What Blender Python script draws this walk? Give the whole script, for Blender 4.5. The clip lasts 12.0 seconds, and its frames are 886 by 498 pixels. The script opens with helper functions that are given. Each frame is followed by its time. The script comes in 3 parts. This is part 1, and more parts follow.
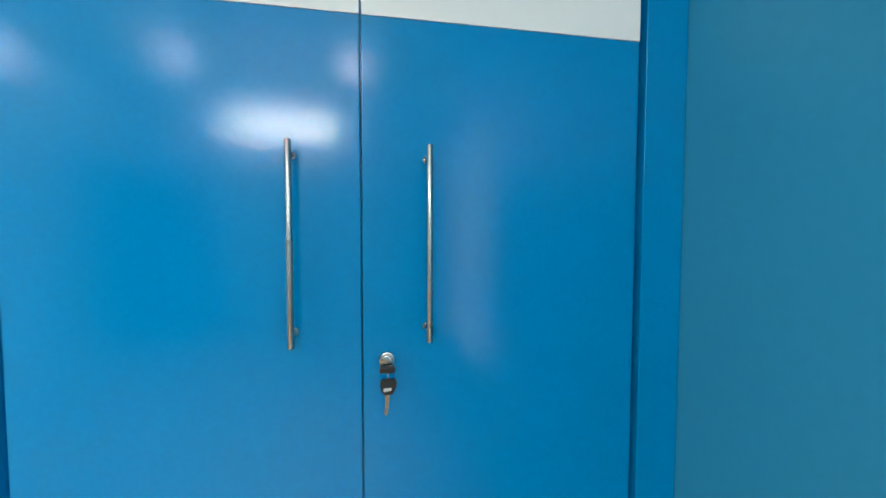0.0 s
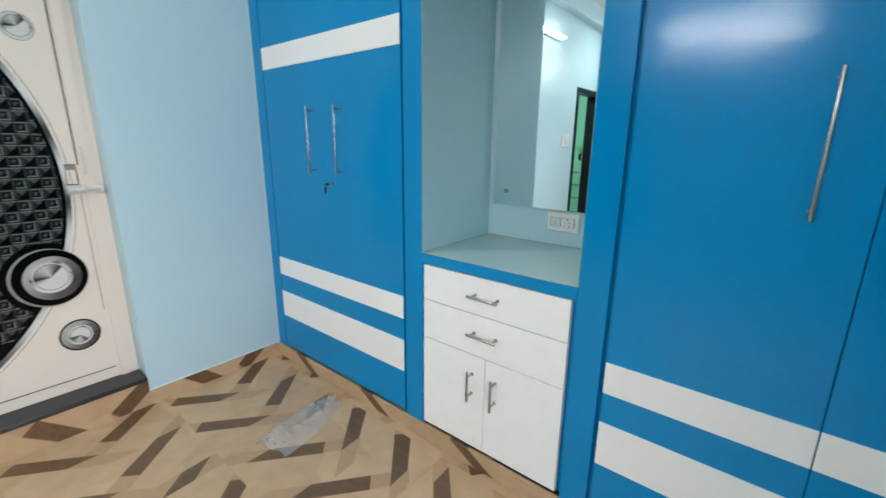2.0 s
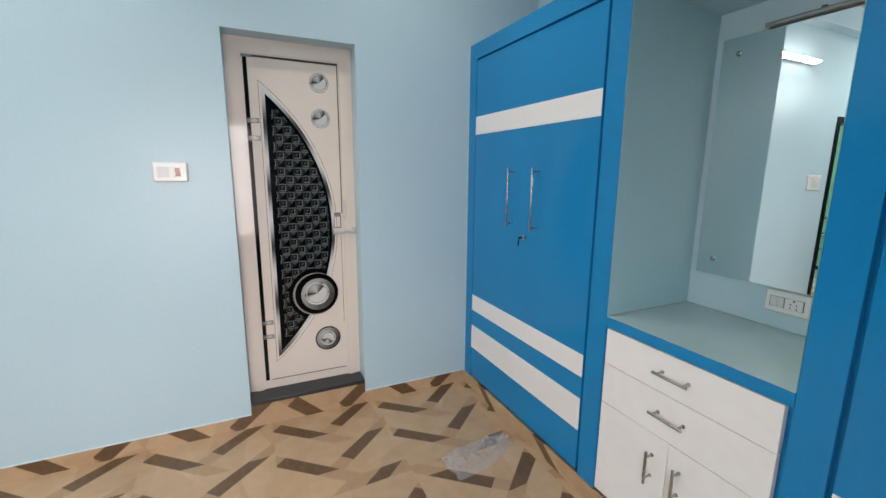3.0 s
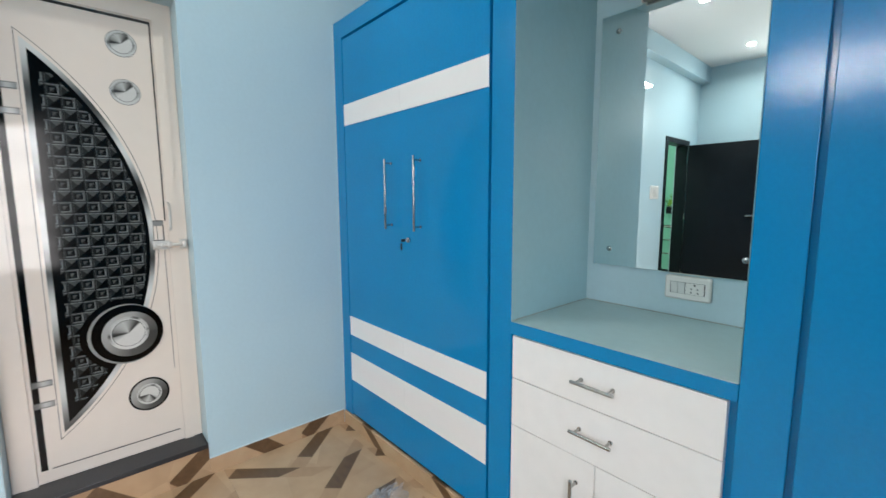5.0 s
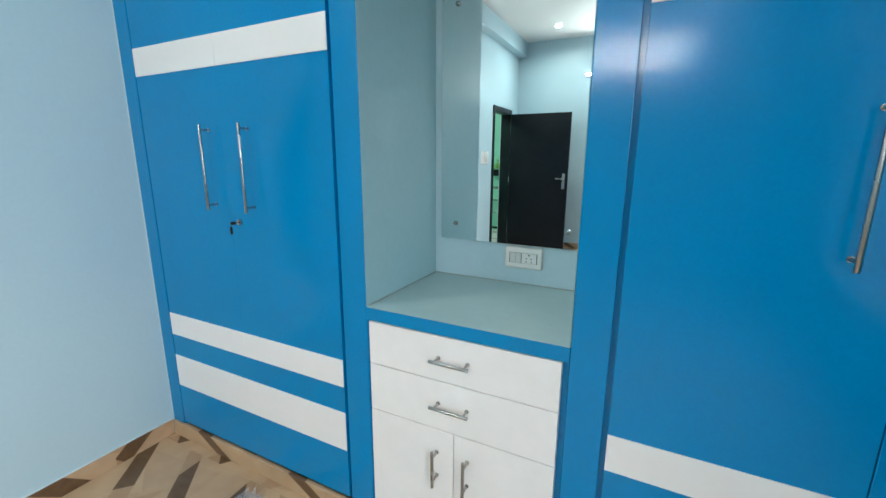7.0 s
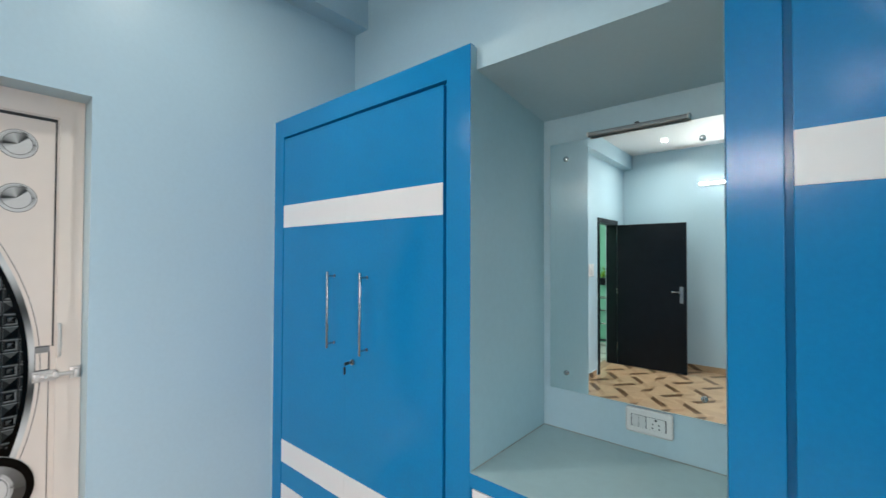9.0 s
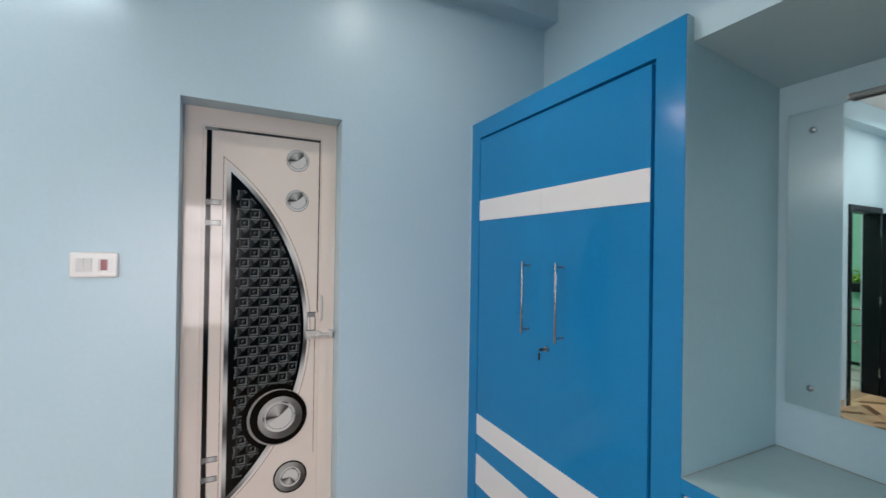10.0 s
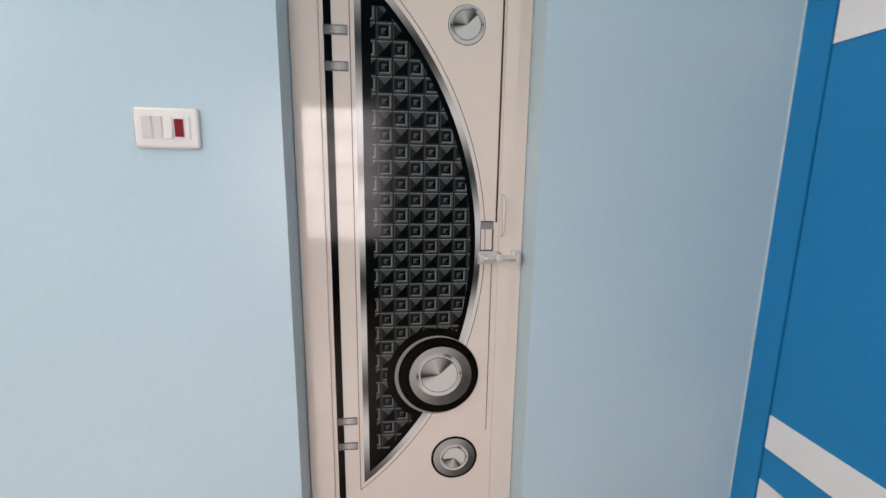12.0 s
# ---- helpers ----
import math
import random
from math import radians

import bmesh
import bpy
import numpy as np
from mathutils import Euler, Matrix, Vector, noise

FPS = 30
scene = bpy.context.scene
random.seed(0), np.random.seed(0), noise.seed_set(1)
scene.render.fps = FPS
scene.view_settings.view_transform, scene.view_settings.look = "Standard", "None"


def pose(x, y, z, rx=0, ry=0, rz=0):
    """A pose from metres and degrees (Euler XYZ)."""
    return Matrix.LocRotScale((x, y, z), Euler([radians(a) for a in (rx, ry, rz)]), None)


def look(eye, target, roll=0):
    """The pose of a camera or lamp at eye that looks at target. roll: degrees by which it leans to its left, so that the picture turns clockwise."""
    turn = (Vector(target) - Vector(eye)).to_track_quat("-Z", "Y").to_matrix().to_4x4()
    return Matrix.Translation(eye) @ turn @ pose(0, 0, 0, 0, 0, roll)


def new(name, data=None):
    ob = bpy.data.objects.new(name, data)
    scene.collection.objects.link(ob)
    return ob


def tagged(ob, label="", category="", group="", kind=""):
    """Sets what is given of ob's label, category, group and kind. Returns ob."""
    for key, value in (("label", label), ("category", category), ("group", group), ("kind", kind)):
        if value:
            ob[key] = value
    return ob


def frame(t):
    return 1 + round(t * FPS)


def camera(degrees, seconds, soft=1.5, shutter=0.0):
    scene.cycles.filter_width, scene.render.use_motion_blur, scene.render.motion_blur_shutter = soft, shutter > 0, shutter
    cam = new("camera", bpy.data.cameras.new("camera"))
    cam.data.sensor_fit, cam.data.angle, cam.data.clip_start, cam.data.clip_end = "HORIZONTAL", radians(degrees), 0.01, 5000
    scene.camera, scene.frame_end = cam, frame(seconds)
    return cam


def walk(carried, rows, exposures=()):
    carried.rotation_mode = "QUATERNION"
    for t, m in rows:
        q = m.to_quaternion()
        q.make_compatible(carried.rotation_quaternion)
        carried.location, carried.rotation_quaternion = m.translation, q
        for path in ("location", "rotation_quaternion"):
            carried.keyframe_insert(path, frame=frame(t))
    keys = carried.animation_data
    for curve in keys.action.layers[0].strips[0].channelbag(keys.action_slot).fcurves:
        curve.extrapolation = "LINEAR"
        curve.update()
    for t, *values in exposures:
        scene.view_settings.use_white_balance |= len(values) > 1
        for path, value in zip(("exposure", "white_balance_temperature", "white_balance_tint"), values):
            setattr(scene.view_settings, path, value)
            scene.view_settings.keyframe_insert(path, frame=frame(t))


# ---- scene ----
cam = camera(93.7, 12.0, shutter=0.15)
PATH = [
    (0, (2.408, -0.666, 1.291), (2.795, 1.294, 1.191), 0.1),
    (0.5, (2.349, -0.768, 1.249), (2.518, 1.206, 0.977), 0.5),
    (1, (2.279, -0.937, 1.233), (2.099, 1.014, 0.833), 0.6),
    (1.5, (2.249, -1.091, 1.229), (1.563, 0.728, 0.762), 0.6),
    (2, (2.251, -1.185, 1.264), (1.029, 0.321, 0.773), 0.6),
    (2.5, (2.306, -1.253, 1.358), (0.676, -0.191, 0.893), 0.8),
    (2.7, (2.338, -1.253, 1.404), (0.595, -0.373, 0.97), 0.9),
    (4.3, (2.151, -1.157, 1.375), (0.353, -0.298, 1.204), 0.6),
    (4.5, (2.107, -1.133, 1.34), (0.378, -0.143, 1.166), 0.4),
    (5, (2.041, -1.057, 1.25), (0.552, 0.256, 1.012), -0.2),
    (5.5, (2.0, -0.992, 1.162), (0.763, 0.539, 0.809), -0.5),
    (6, (1.976, -0.989, 1.147), (0.93, 0.656, 0.699), -0.2),
    (6.5, (1.965, -0.998, 1.227), (1.034, 0.705, 0.746), 0.2),
    (7, (1.969, -1.011, 1.311), (1.086, 0.733, 0.884), 0.3),
    (7.2, (1.973, -1.017, 1.345), (1.099, 0.741, 0.965), 0.3),
    (8.8, (1.938, -0.994, 1.49), (0.752, 0.616, 1.51), 0.2),
    (9, (1.927, -0.999, 1.487), (0.63, 0.523, 1.522), 0.2),
    (9.5, (1.914, -1.042, 1.479), (0.33, 0.178, 1.512), 0.6),
    (10, (1.921, -1.104, 1.461), (0.125, -0.224, 1.471), 0.9),
    (10.5, (1.917, -1.124, 1.444), (-0.003, -0.566, 1.393), 0.9),
    (11, (1.736, -1.094, 1.413), (-0.226, -0.728, 1.274), 0.8),
    (11.5, (1.45, -1.059, 1.354), (-0.52, -0.809, 1.116), 0.8),
    (12, (1.059, -1.054, 1.297), (-0.896, -0.833, 0.939), 0.8),
]
walk(cam, [(t, look(eye, target, roll)) for t, eye, target, roll in PATH],
     exposures=[(0, 0.84, 6500, 6), (0.5, 1.04, 6450, 5), (1, 0.58, 6500, 7), (1.5, 0.53, 6500, 7), (2, 0.38, 6500, 8), (2.5, 0.17, 6950, 15), (4.5, 0.07, 6950, 17), (5, 0.34, 6600, 11), (5.5, 0.34, 6400, 9), (6, 0.40, 6400, 7), (6.5, 0.50, 6300, 5), (7, 0.38, 6400, 7),
                (9, 0.28, 6650, 14), (9.5, 0.26, 6650, 14), (10, 0.0, 6800, 18), (10.5, -0.12, 7050, 22), (11, -0.12, 7100, 22), (11.5, 0.04, 7100, 21), (12, 0.14, 7050, 20)])

# ---- world and light ----
world = bpy.data.worlds.new("world")
scene.world = world
world.use_nodes = True
_wn = world.node_tree.nodes
_sky = _wn.new("ShaderNodeTexSky")
_sky.sky_type = 'NISHITA'
_sky.sun_disc = False
_sky.sun_elevation = radians(40)
_sky.sun_rotation = radians(200)
world.node_tree.links.new(_sky.outputs[0], _wn["Background"].inputs[0])
_wn["Background"].inputs[1].default_value = 0.12

CEIL = 2.95
ROOM_X, ROOM_Y, BACK_Y = 2.99, -4.42, 0.476


def lamp(name, kind, m, energy, colour, **values):
    data = bpy.data.lights.new(name, kind)
    data.energy, data.color = energy, colour
    if kind == "AREA":
        data.shape = values.get("shape", "RECTANGLE")
        data.size, data.size_y = values["size"], values.get("size_y", values["size"])
        data.spread = values.get("spread", math.pi)
    ob = new(name, data)
    ob.matrix_world = m
    return ob


sun = bpy.data.lights.new("sun", "SUN")
sun.energy, sun.angle, sun.color = 2.0, radians(0.5), (1.0, 0.95, 0.88)
new("sun", sun).matrix_world = look((0, 0, 10), (4, 3.5, 3.5))
# daylight in the window of the right wall
lamp("window_daylight", "AREA", look((ROOM_X + 0.85, -1.70, 1.20), (ROOM_X - 0.15, -1.70, 0.36)), 116, (0.915, 0.905, 0.925), size=1.5, size_y=2.3, spread=radians(134))
# tube light on the far wall, recessed ceiling lamps
lamp("tube_glow", "AREA", look((1.55, ROOM_Y + 0.085, 2.44), (1.55, 0, 1.9)), 22, (0.92, 1.0, 0.955), size=1.15, size_y=0.016)
lamp("tube_glow", "AREA", look((0.085, -2.12, 2.43), (1.5, -2.12, 1.75)), 5.5, (0.90, 1.0, 0.97), size=1.15, size_y=0.016)
# the two at y = -2.2 are added lights, not known lamps
DOWNLIGHTS = [(0.69, -3.75), (2.35, -3.75), (0.69, -2.2), (2.35, -2.2), (0.69, -0.5)]
for _x, _y in DOWNLIGHTS:
    lamp("downlight_glow", "AREA", pose(_x, _y, CEIL - 0.022), 9.5 if _y < -3 else (5.0 if _y > -1 else 1.6), (0.92, 1.0, 0.96), shape="DISK", size=0.07, spread=radians(160))
# unseen lamp added to brighten the stair hall behind the open door
lamp("hall_fill", "AREA", pose(-1.0, -3.3, 2.85), 45, (1.0, 1.0, 0.96), size=0.8)


# ---- materials ----
def material(name, colour, rough=0.5, metal=0.0, vary=0.06, grain=30.0, bump=0.05, coarse=3.0, coat=0.0, spread=0.08, emit=None, spec=0.5):
    """Paint, plastic, metal: colour varied at two scales, roughness varied, fine relief."""
    mat = bpy.data.materials.new(name)
    mat.use_nodes = True
    n, l = mat.node_tree.nodes, mat.node_tree.links
    b = n["Principled BSDF"]
    tc = n.new("ShaderNodeTexCoord")
    fine, big = n.new("ShaderNodeTexNoise"), n.new("ShaderNodeTexNoise")
    fine.inputs["Scale"].default_value, big.inputs["Scale"].default_value = grain, coarse
    fine.inputs["Detail"].default_value, big.inputs["Detail"].default_value = 4, 3
    for t in (fine, big):
        l.new(tc.outputs["Object"], t.inputs["Vector"])
    mix = n.new("ShaderNodeMath")
    mix.operation = 'ADD'
    l.new(fine.outputs[0], mix.inputs[0])
    l.new(big.outputs[0], mix.inputs[1])
    rng = n.new("ShaderNodeMapRange")
    rng.inputs["From Min"].default_value, rng.inputs["From Max"].default_value = 0.6, 1.4
    rng.inputs["To Min"].default_value, rng.inputs["To Max"].default_value = 1 - vary, 1 + vary
    l.new(mix.outputs[0], rng.inputs["Value"])
    hsv = n.new("ShaderNodeHueSaturation")
    hsv.inputs["Color"].default_value = (*colour, 1)
    l.new(rng.outputs[0], hsv.inputs["Value"])
    l.new(hsv.outputs[0], b.inputs["Base Color"])
    rr = n.new("ShaderNodeMapRange")
    rr.inputs["From Min"].default_value, rr.inputs["From Max"].default_value = 0.3, 0.7
    rr.inputs["To Min"].default_value, rr.inputs["To Max"].default_value = max(0.02, rough - spread), min(1, rough + spread)
    l.new(big.outputs[0], rr.inputs["Value"])
    l.new(rr.outputs[0], b.inputs["Roughness"])
    b.inputs["Metallic"].default_value = metal
    b.inputs["Specular IOR Level"].default_value = spec
    b.inputs["Coat Weight"].default_value = coat
    b.inputs["Coat Roughness"].default_value = 0.1
    if bump:
        bp = n.new("ShaderNodeBump")
        bp.inputs["Strength"].default_value, bp.inputs["Distance"].default_value = bump, 0.002
        l.new(mix.outputs[0], bp.inputs["Height"])
        l.new(bp.outputs[0], b.inputs["Normal"])
    if emit:
        b.inputs["Emission Color"].default_value, b.inputs["Emission Strength"].default_value = (*emit[0], 1), emit[1]
    return mat


WALL = material("pale_blue_wall_paint", (0.462, 0.606, 0.668), 0.36, vary=0.03, grain=60, bump=0.08, coarse=1.7, spread=0.03, spec=0.45)
# niche sides: greener panel paint, darkened for the shade inside the niche
NICHE = material("shaded_blue_green_panel_paint", (0.365, 0.555, 0.61), 0.36, vary=0.04, grain=45, bump=0.09, coarse=3.0, spread=0.03)
CEILING = material("white_ceiling_paint", (0.82, 0.79, 0.78), 0.6, vary=0.02, grain=80, bump=0.06)
BLUE = material("blue_enamel", (0.0, 0.213, 0.478), 0.145, vary=0.07, grain=110, bump=0.12, coarse=2.2, spread=0.02, spec=0.33)
TEAL = material("teal_wall_paint", (0.03, 0.28, 0.46), 0.45, vary=0.04, grain=60, bump=0.10, coarse=1.7, spread=0.02)
WHITE = material("white_enamel", (0.83, 0.79, 0.78), 0.32, vary=0.015, grain=40, bump=0.04, spread=0.015)
LAMINATE = material("white_laminate", (0.85, 0.81, 0.80), 0.36, vary=0.032, grain=18, bump=0.03, coarse=5, spread=0.03)
SHELF = material("grey_green_shelf_paint", (0.41, 0.54, 0.545), 0.32, vary=0.05, grain=35, bump=0.05, coarse=5, spread=0.03)
STEEL = material("brushed_steel", (0.42, 0.41, 0.395), 0.26, 1.0, vary=0.08, grain=180, bump=0.03)
GREYMETAL = material("grey_painted_metal", (0.30, 0.31, 0.32), 0.4, 0.3, vary=0.06, grain=60, bump=0.03)
CHROME = material("chrome", (0.40, 0.40, 0.40), 0.22, 1.0, vary=0.04, grain=50, bump=0.0)
BLACK = material("black_plastic", (0.012, 0.012, 0.013), 0.4, vary=0.1)
DARKGAP = material("dark_gap", (0.02, 0.018, 0.016), 0.7, vary=0.1)
GRANITE = material("black_granite", (0.022, 0.022, 0.026), 0.35, vary=0.5, grain=220, bump=0.02)
CREAM = material("cream_door_panel", (0.73, 0.635, 0.56), 0.07, vary=0.02, grain=20, bump=0.006, spread=0.01, spec=0.32)
SWITCH = material("white_switch_plastic", (0.80, 0.77, 0.74), 0.25, vary=0.01, bump=0.0)
SWITCH_GREY = material("off_white_switch_plastic", (0.66, 0.64, 0.62), 0.3, vary=0.02, bump=0.0)
RED = material("red_indicator", (0.22, 0.008, 0.015), 0.2, vary=0.05, bump=0.0)
DARKWOOD = material("black_brown_door", (0.004, 0.006, 0.009), 0.36, vary=0.3, grain=12, bump=0.08, spec=0.22)
GREEN = material("green_hall_paint", (0.22, 0.55, 0.40), 0.5, vary=0.04, bump=0.08)
HALLFLOOR = material("pale_hall_tile", (0.55, 0.53, 0.49), 0.3, vary=0.06)
LAMPGLASS = material("lamp_diffuser", (0.9, 0.9, 0.9), 0.4, vary=0.0, bump=0.0, emit=((0.95, 0.98, 1.0), 14.0))
SPOTGLASS = material("spot_diffuser", (0.9, 0.9, 0.9), 0.4, vary=0.0, bump=0.0, emit=((1.0, 0.98, 0.95), 16.0))
LEAF = material("green_leaf", (0.22, 0.42, 0.02), 0.5, vary=0.3)

MIRROR = bpy.data.materials.new("mirror_silver")
MIRROR.use_nodes = True
_b = MIRROR.node_tree.nodes["Principled BSDF"]
_b.inputs["Base Color"].default_value = (0.86, 0.90, 0.89, 1)
_b.inputs["Metallic"].default_value, _b.inputs["Roughness"].default_value = 1.0, 0.01
GLASS = bpy.data.materials.new("glass_edge")
GLASS.use_nodes = True
_b = GLASS.node_tree.nodes["Principled BSDF"]
_b.inputs["Base Color"].default_value = (0.75, 0.9, 0.86, 1)
_b.inputs["Roughness"].default_value, _b.inputs["Transmission Weight"].default_value = 0.05, 1.0
FILM = bpy.data.materials.new("clear_plastic_film")
FILM.use_nodes = True
_b = FILM.node_tree.nodes["Principled BSDF"]
_b.inputs["Base Color"].default_value = (0.62, 0.63, 0.66, 1)
_b.inputs["Roughness"].default_value, _b.inputs["Alpha"].default_value = 0.12, 0.30


# floor tile print: brown bars in two directions in a field of tan and beige
TILE_W, TILE_P = 1.39, 0.588
def _turned(poly, c):
    return [(2 * c[0] - x, 2 * c[1] - y) for x, y in poly]
def _moved(poly, dx):
    return [(x + dx, y) for x, y in poly]
_A = [(0.39, -0.64), (0.53, -0.465), (0.53, -0.36), (0.34, -0.59)]
_L = [(0.44, -0.34), (0.49, -0.285), (0.295, -0.07), (0.30, -0.17)]
_G = [(0.685, -0.865), (0.68, -0.75), (0.592, -0.655), (0.60, -0.765)]
_H, _I = _turned(_A, (0.637, -0.47)), _turned(_L, (0.638, -0.18))
BARS = [_A, _moved(_A, -0.297), _H, _moved(_H, 0.297), _L, _moved(_L, -0.297), _moved(_I, 0.297), _I, [(x, y + TILE_P) for x, y in _G]]


def _grown(poly, along):
    c = [sum(p[i] for p in poly) / 4 for i in (0, 1)]
    d = Vector((poly[2][0] - poly[1][0], poly[2][1] - poly[1][1])) if abs(poly[2][1] - poly[1][1]) > abs(poly[1][1] - poly[0][1]) else Vector((poly[1][0] - poly[0][0], poly[1][1] - poly[0][1]))
    d.normalize()
    out = []
    for x, y in poly:
        s = 1 if (x - c[0]) * d.x + (y - c[1]) * d.y > 0 else -1
        out.append((x + s * along * d.x, y + s * along * d.y))
    return out


def tile_material(name, axes, shift=(0, 0), bar_polys=BARS, width=TILE_W):
    """Printed glazed floor tile. axes: which object axes carry the print."""
    mat = bpy.data.materials.new(name)
    mat.use_nodes = True
    n, l = mat.node_tree.nodes, mat.node_tree.links
    b = n["Principled BSDF"]

    def math_node(op, a, c=None):
        m = n.new("ShaderNodeMath")
        m.operation = op
        for i, v in enumerate((a, c)):
            if v is None:
                continue
            if isinstance(v, (int, float)):
                m.inputs[i].default_value = v
            else:
                l.new(v, m.inputs[i])
        return m.outputs[0]

    tc = n.new("ShaderNodeTexCoord")
    sep = n.new("ShaderNodeSeparateXYZ")
    l.new(tc.outputs["Object"], sep.inputs[0])
    u, v = (math_node('ADD', sep.outputs[a], s) for a, s in zip(axes, shift))
    x0, y0 = 0.638 - width / 2, -0.635
    u = math_node('ADD', math_node('FLOORED_MODULO', math_node('SUBTRACT', u, x0), width), x0)
    v = math_node('ADD', math_node('FLOORED_MODULO', math_node('SUBTRACT', v, y0), TILE_P), y0)
    comb = n.new("ShaderNodeCombineXYZ")
    l.new(u, comb.inputs[0])
    l.new(v, comb.inputs[1])
    comb.inputs[2].default_value = 1

    def inside(polys):
        total = None
        for poly in polys:
            area = sum(p[0] * q[1] - q[0] * p[1] for p, q in zip(poly, poly[1:] + poly[:1]))
            if area < 0:
                poly = poly[::-1]
            far = None
            for p, q in zip(poly, poly[1:] + poly[:1]):
                d = Vector((q[0] - p[0], q[1] - p[1])).normalized()
                nx, ny = d.y, -d.x
                dot = n.new("ShaderNodeVectorMath")
                dot.operation = 'DOT_PRODUCT'
                l.new(comb.outputs[0], dot.inputs[0])
                dot.inputs[1].default_value = (nx, ny, -(nx * p[0] + ny * p[1]))
                far = dot.outputs["Value"] if far is None else math_node('MAXIMUM', far, dot.outputs["Value"])
            total = far if total is None else math_node('MINIMUM', total, far)
        r = n.new("ShaderNodeMapRange")
        r.inputs["From Min"].default_value, r.inputs["From Max"].default_value = 0.0015, -0.0015
        l.new(total, r.inputs["Value"])
        return r.outputs[0]

    bars, bands = inside(bar_polys), inside([_grown(p, 0.15) for p in bar_polys])
    grain, cloud = n.new("ShaderNodeTexNoise"), n.new("ShaderNodeTexNoise")
    grain.inputs["Scale"].default_value, grain.inputs["Detail"].default_value = 40, 5
    cloud.inputs["Scale"].default_value = 3.5
    stretch = n.new("ShaderNodeMapping")
    stretch.inputs["Rotation"].default_value = (0, 0, radians(50))
    stretch.inputs["Scale"].default_value = (0.35, 1, 1)
    l.new(tc.outputs["Object"], stretch.inputs[0])
    l.new(stretch.outputs[0], grain.inputs["Vector"])
    l.new(tc.outputs["Object"], cloud.inputs["Vector"])

    def blend(f, a, c):
        m = n.new("ShaderNodeMix")
        m.data_type = 'RGBA'
        for s, val in ((0, f), (6, a), (7, c)):
            if isinstance(val, tuple):
                m.inputs[s].default_value = (*val, 1)
            else:
                l.new(val, m.inputs[s])
        return m.outputs[2]

    facets = n.new("ShaderNodeTexVoronoi")
    facets.inputs["Scale"].default_value = 5.5
    l.new(stretch.outputs[0], facets.inputs["Vector"])
    mottle = n.new("ShaderNodeTexNoise")
    mottle.inputs["Scale"].default_value, mottle.inputs["Detail"].default_value = 14, 6
    l.new(tc.outputs["Object"], mottle.inputs["Vector"])
    grey = n.new("ShaderNodeSeparateColor")
    l.new(facets.outputs["Color"], grey.inputs[0])
    tone = math_node('ADD', math_node('MULTIPLY', cloud.outputs[0], 0.45), math_node('ADD', math_node('MULTIPLY', grey.outputs[0], 0.28), math_node('MULTIPLY', mottle.outputs[0], 0.45)))
    light = blend(tone, (0.33, 0.195, 0.105), (0.58, 0.395, 0.245))
    tan = blend(grain.outputs[0], (0.32, 0.185, 0.10), (0.43, 0.27, 0.157))
    soft_bands = math_node('MULTIPLY', bands, 0.75)
    ground = blend(soft_bands, light, tan)
    brown = blend(grain.outputs[0], (0.085, 0.043, 0.020), (0.175, 0.098, 0.049))
    final = blend(bars, ground, brown)
    l.new(final, b.inputs["Base Color"])
    rr = n.new("ShaderNodeMapRange")
    rr.inputs["To Min"].default_value, rr.inputs["To Max"].default_value = 0.24, 0.40
    l.new(cloud.outputs[0], rr.inputs["Value"])
    l.new(rr.outputs[0], b.inputs["Roughness"])
    bp = n.new("ShaderNodeBump")
    bp.inputs["Strength"].default_value, bp.inputs["Distance"].default_value = 0.05, 0.002
    l.new(grain.outputs[0], bp.inputs["Height"])
    l.new(bp.outputs[0], b.inputs["Normal"])
    return mat


FLOOR = tile_material("printed_floor_tile", (0, 1))
# skirting tiles cut across the print: slanting bars
SKIRT_BARS = [[(0.518, -0.470), (0.608, -0.470), (0.758, -0.555), (0.668, -0.555)]]
SKIRT_X = tile_material("printed_skirting_tile_along_x", (0, 2), (-0.2395, -0.55), SKIRT_BARS, 0.573)
SKIRT_Y = tile_material("printed_skirting_tile_along_y", (2, 1), (0.06, 0.21))


# ---- mesh helpers ----
def box(x0, x1, y0, y1, z0, z1, bevel=0.0, segments=2):
    bm = bmesh.new()
    bmesh.ops.create_cube(bm, size=1)
    bmesh.ops.scale(bm, vec=(x1 - x0, y1 - y0, z1 - z0), verts=bm.verts)
    bmesh.ops.translate(bm, vec=((x0 + x1) / 2, (y0 + y1) / 2, (z0 + z1) / 2), verts=bm.verts)
    if bevel:
        bmesh.ops.bevel(bm, geom=bm.edges[:], offset=bevel, segments=segments, affect='EDGES', profile=0.5)
    return bm


def rod(p, q, r, sides=16, bevel=0.0):
    """A round bar from p to q."""
    p, q = Vector(p), Vector(q)
    bm = bmesh.new()
    bmesh.ops.create_cone(bm, cap_ends=True, segments=sides, radius1=r, radius2=r, depth=(q - p).length)
    if bevel:
        rims = [e for e in bm.edges if abs(e.verts[0].co.z - e.verts[1].co.z) < 1e-6]
        bmesh.ops.bevel(bm, geom=rims, offset=bevel, segments=2, affect='EDGES', profile=0.5)
    turn = (q - p).to_track_quat('Z', 'Y').to_matrix().to_4x4()
    bmesh.ops.transform(bm, matrix=Matrix.Translation((p + q) / 2) @ turn, verts=bm.verts)
    return bm


def joined(*bms):
    """One bmesh out of several."""
    out = bmesh.new()
    for bm in bms:
        me = bpy.data.meshes.new("tmp")
        bm.to_mesh(me)
        out.from_mesh(me)
        bpy.data.meshes.remove(me)
        bm.free()
    return out


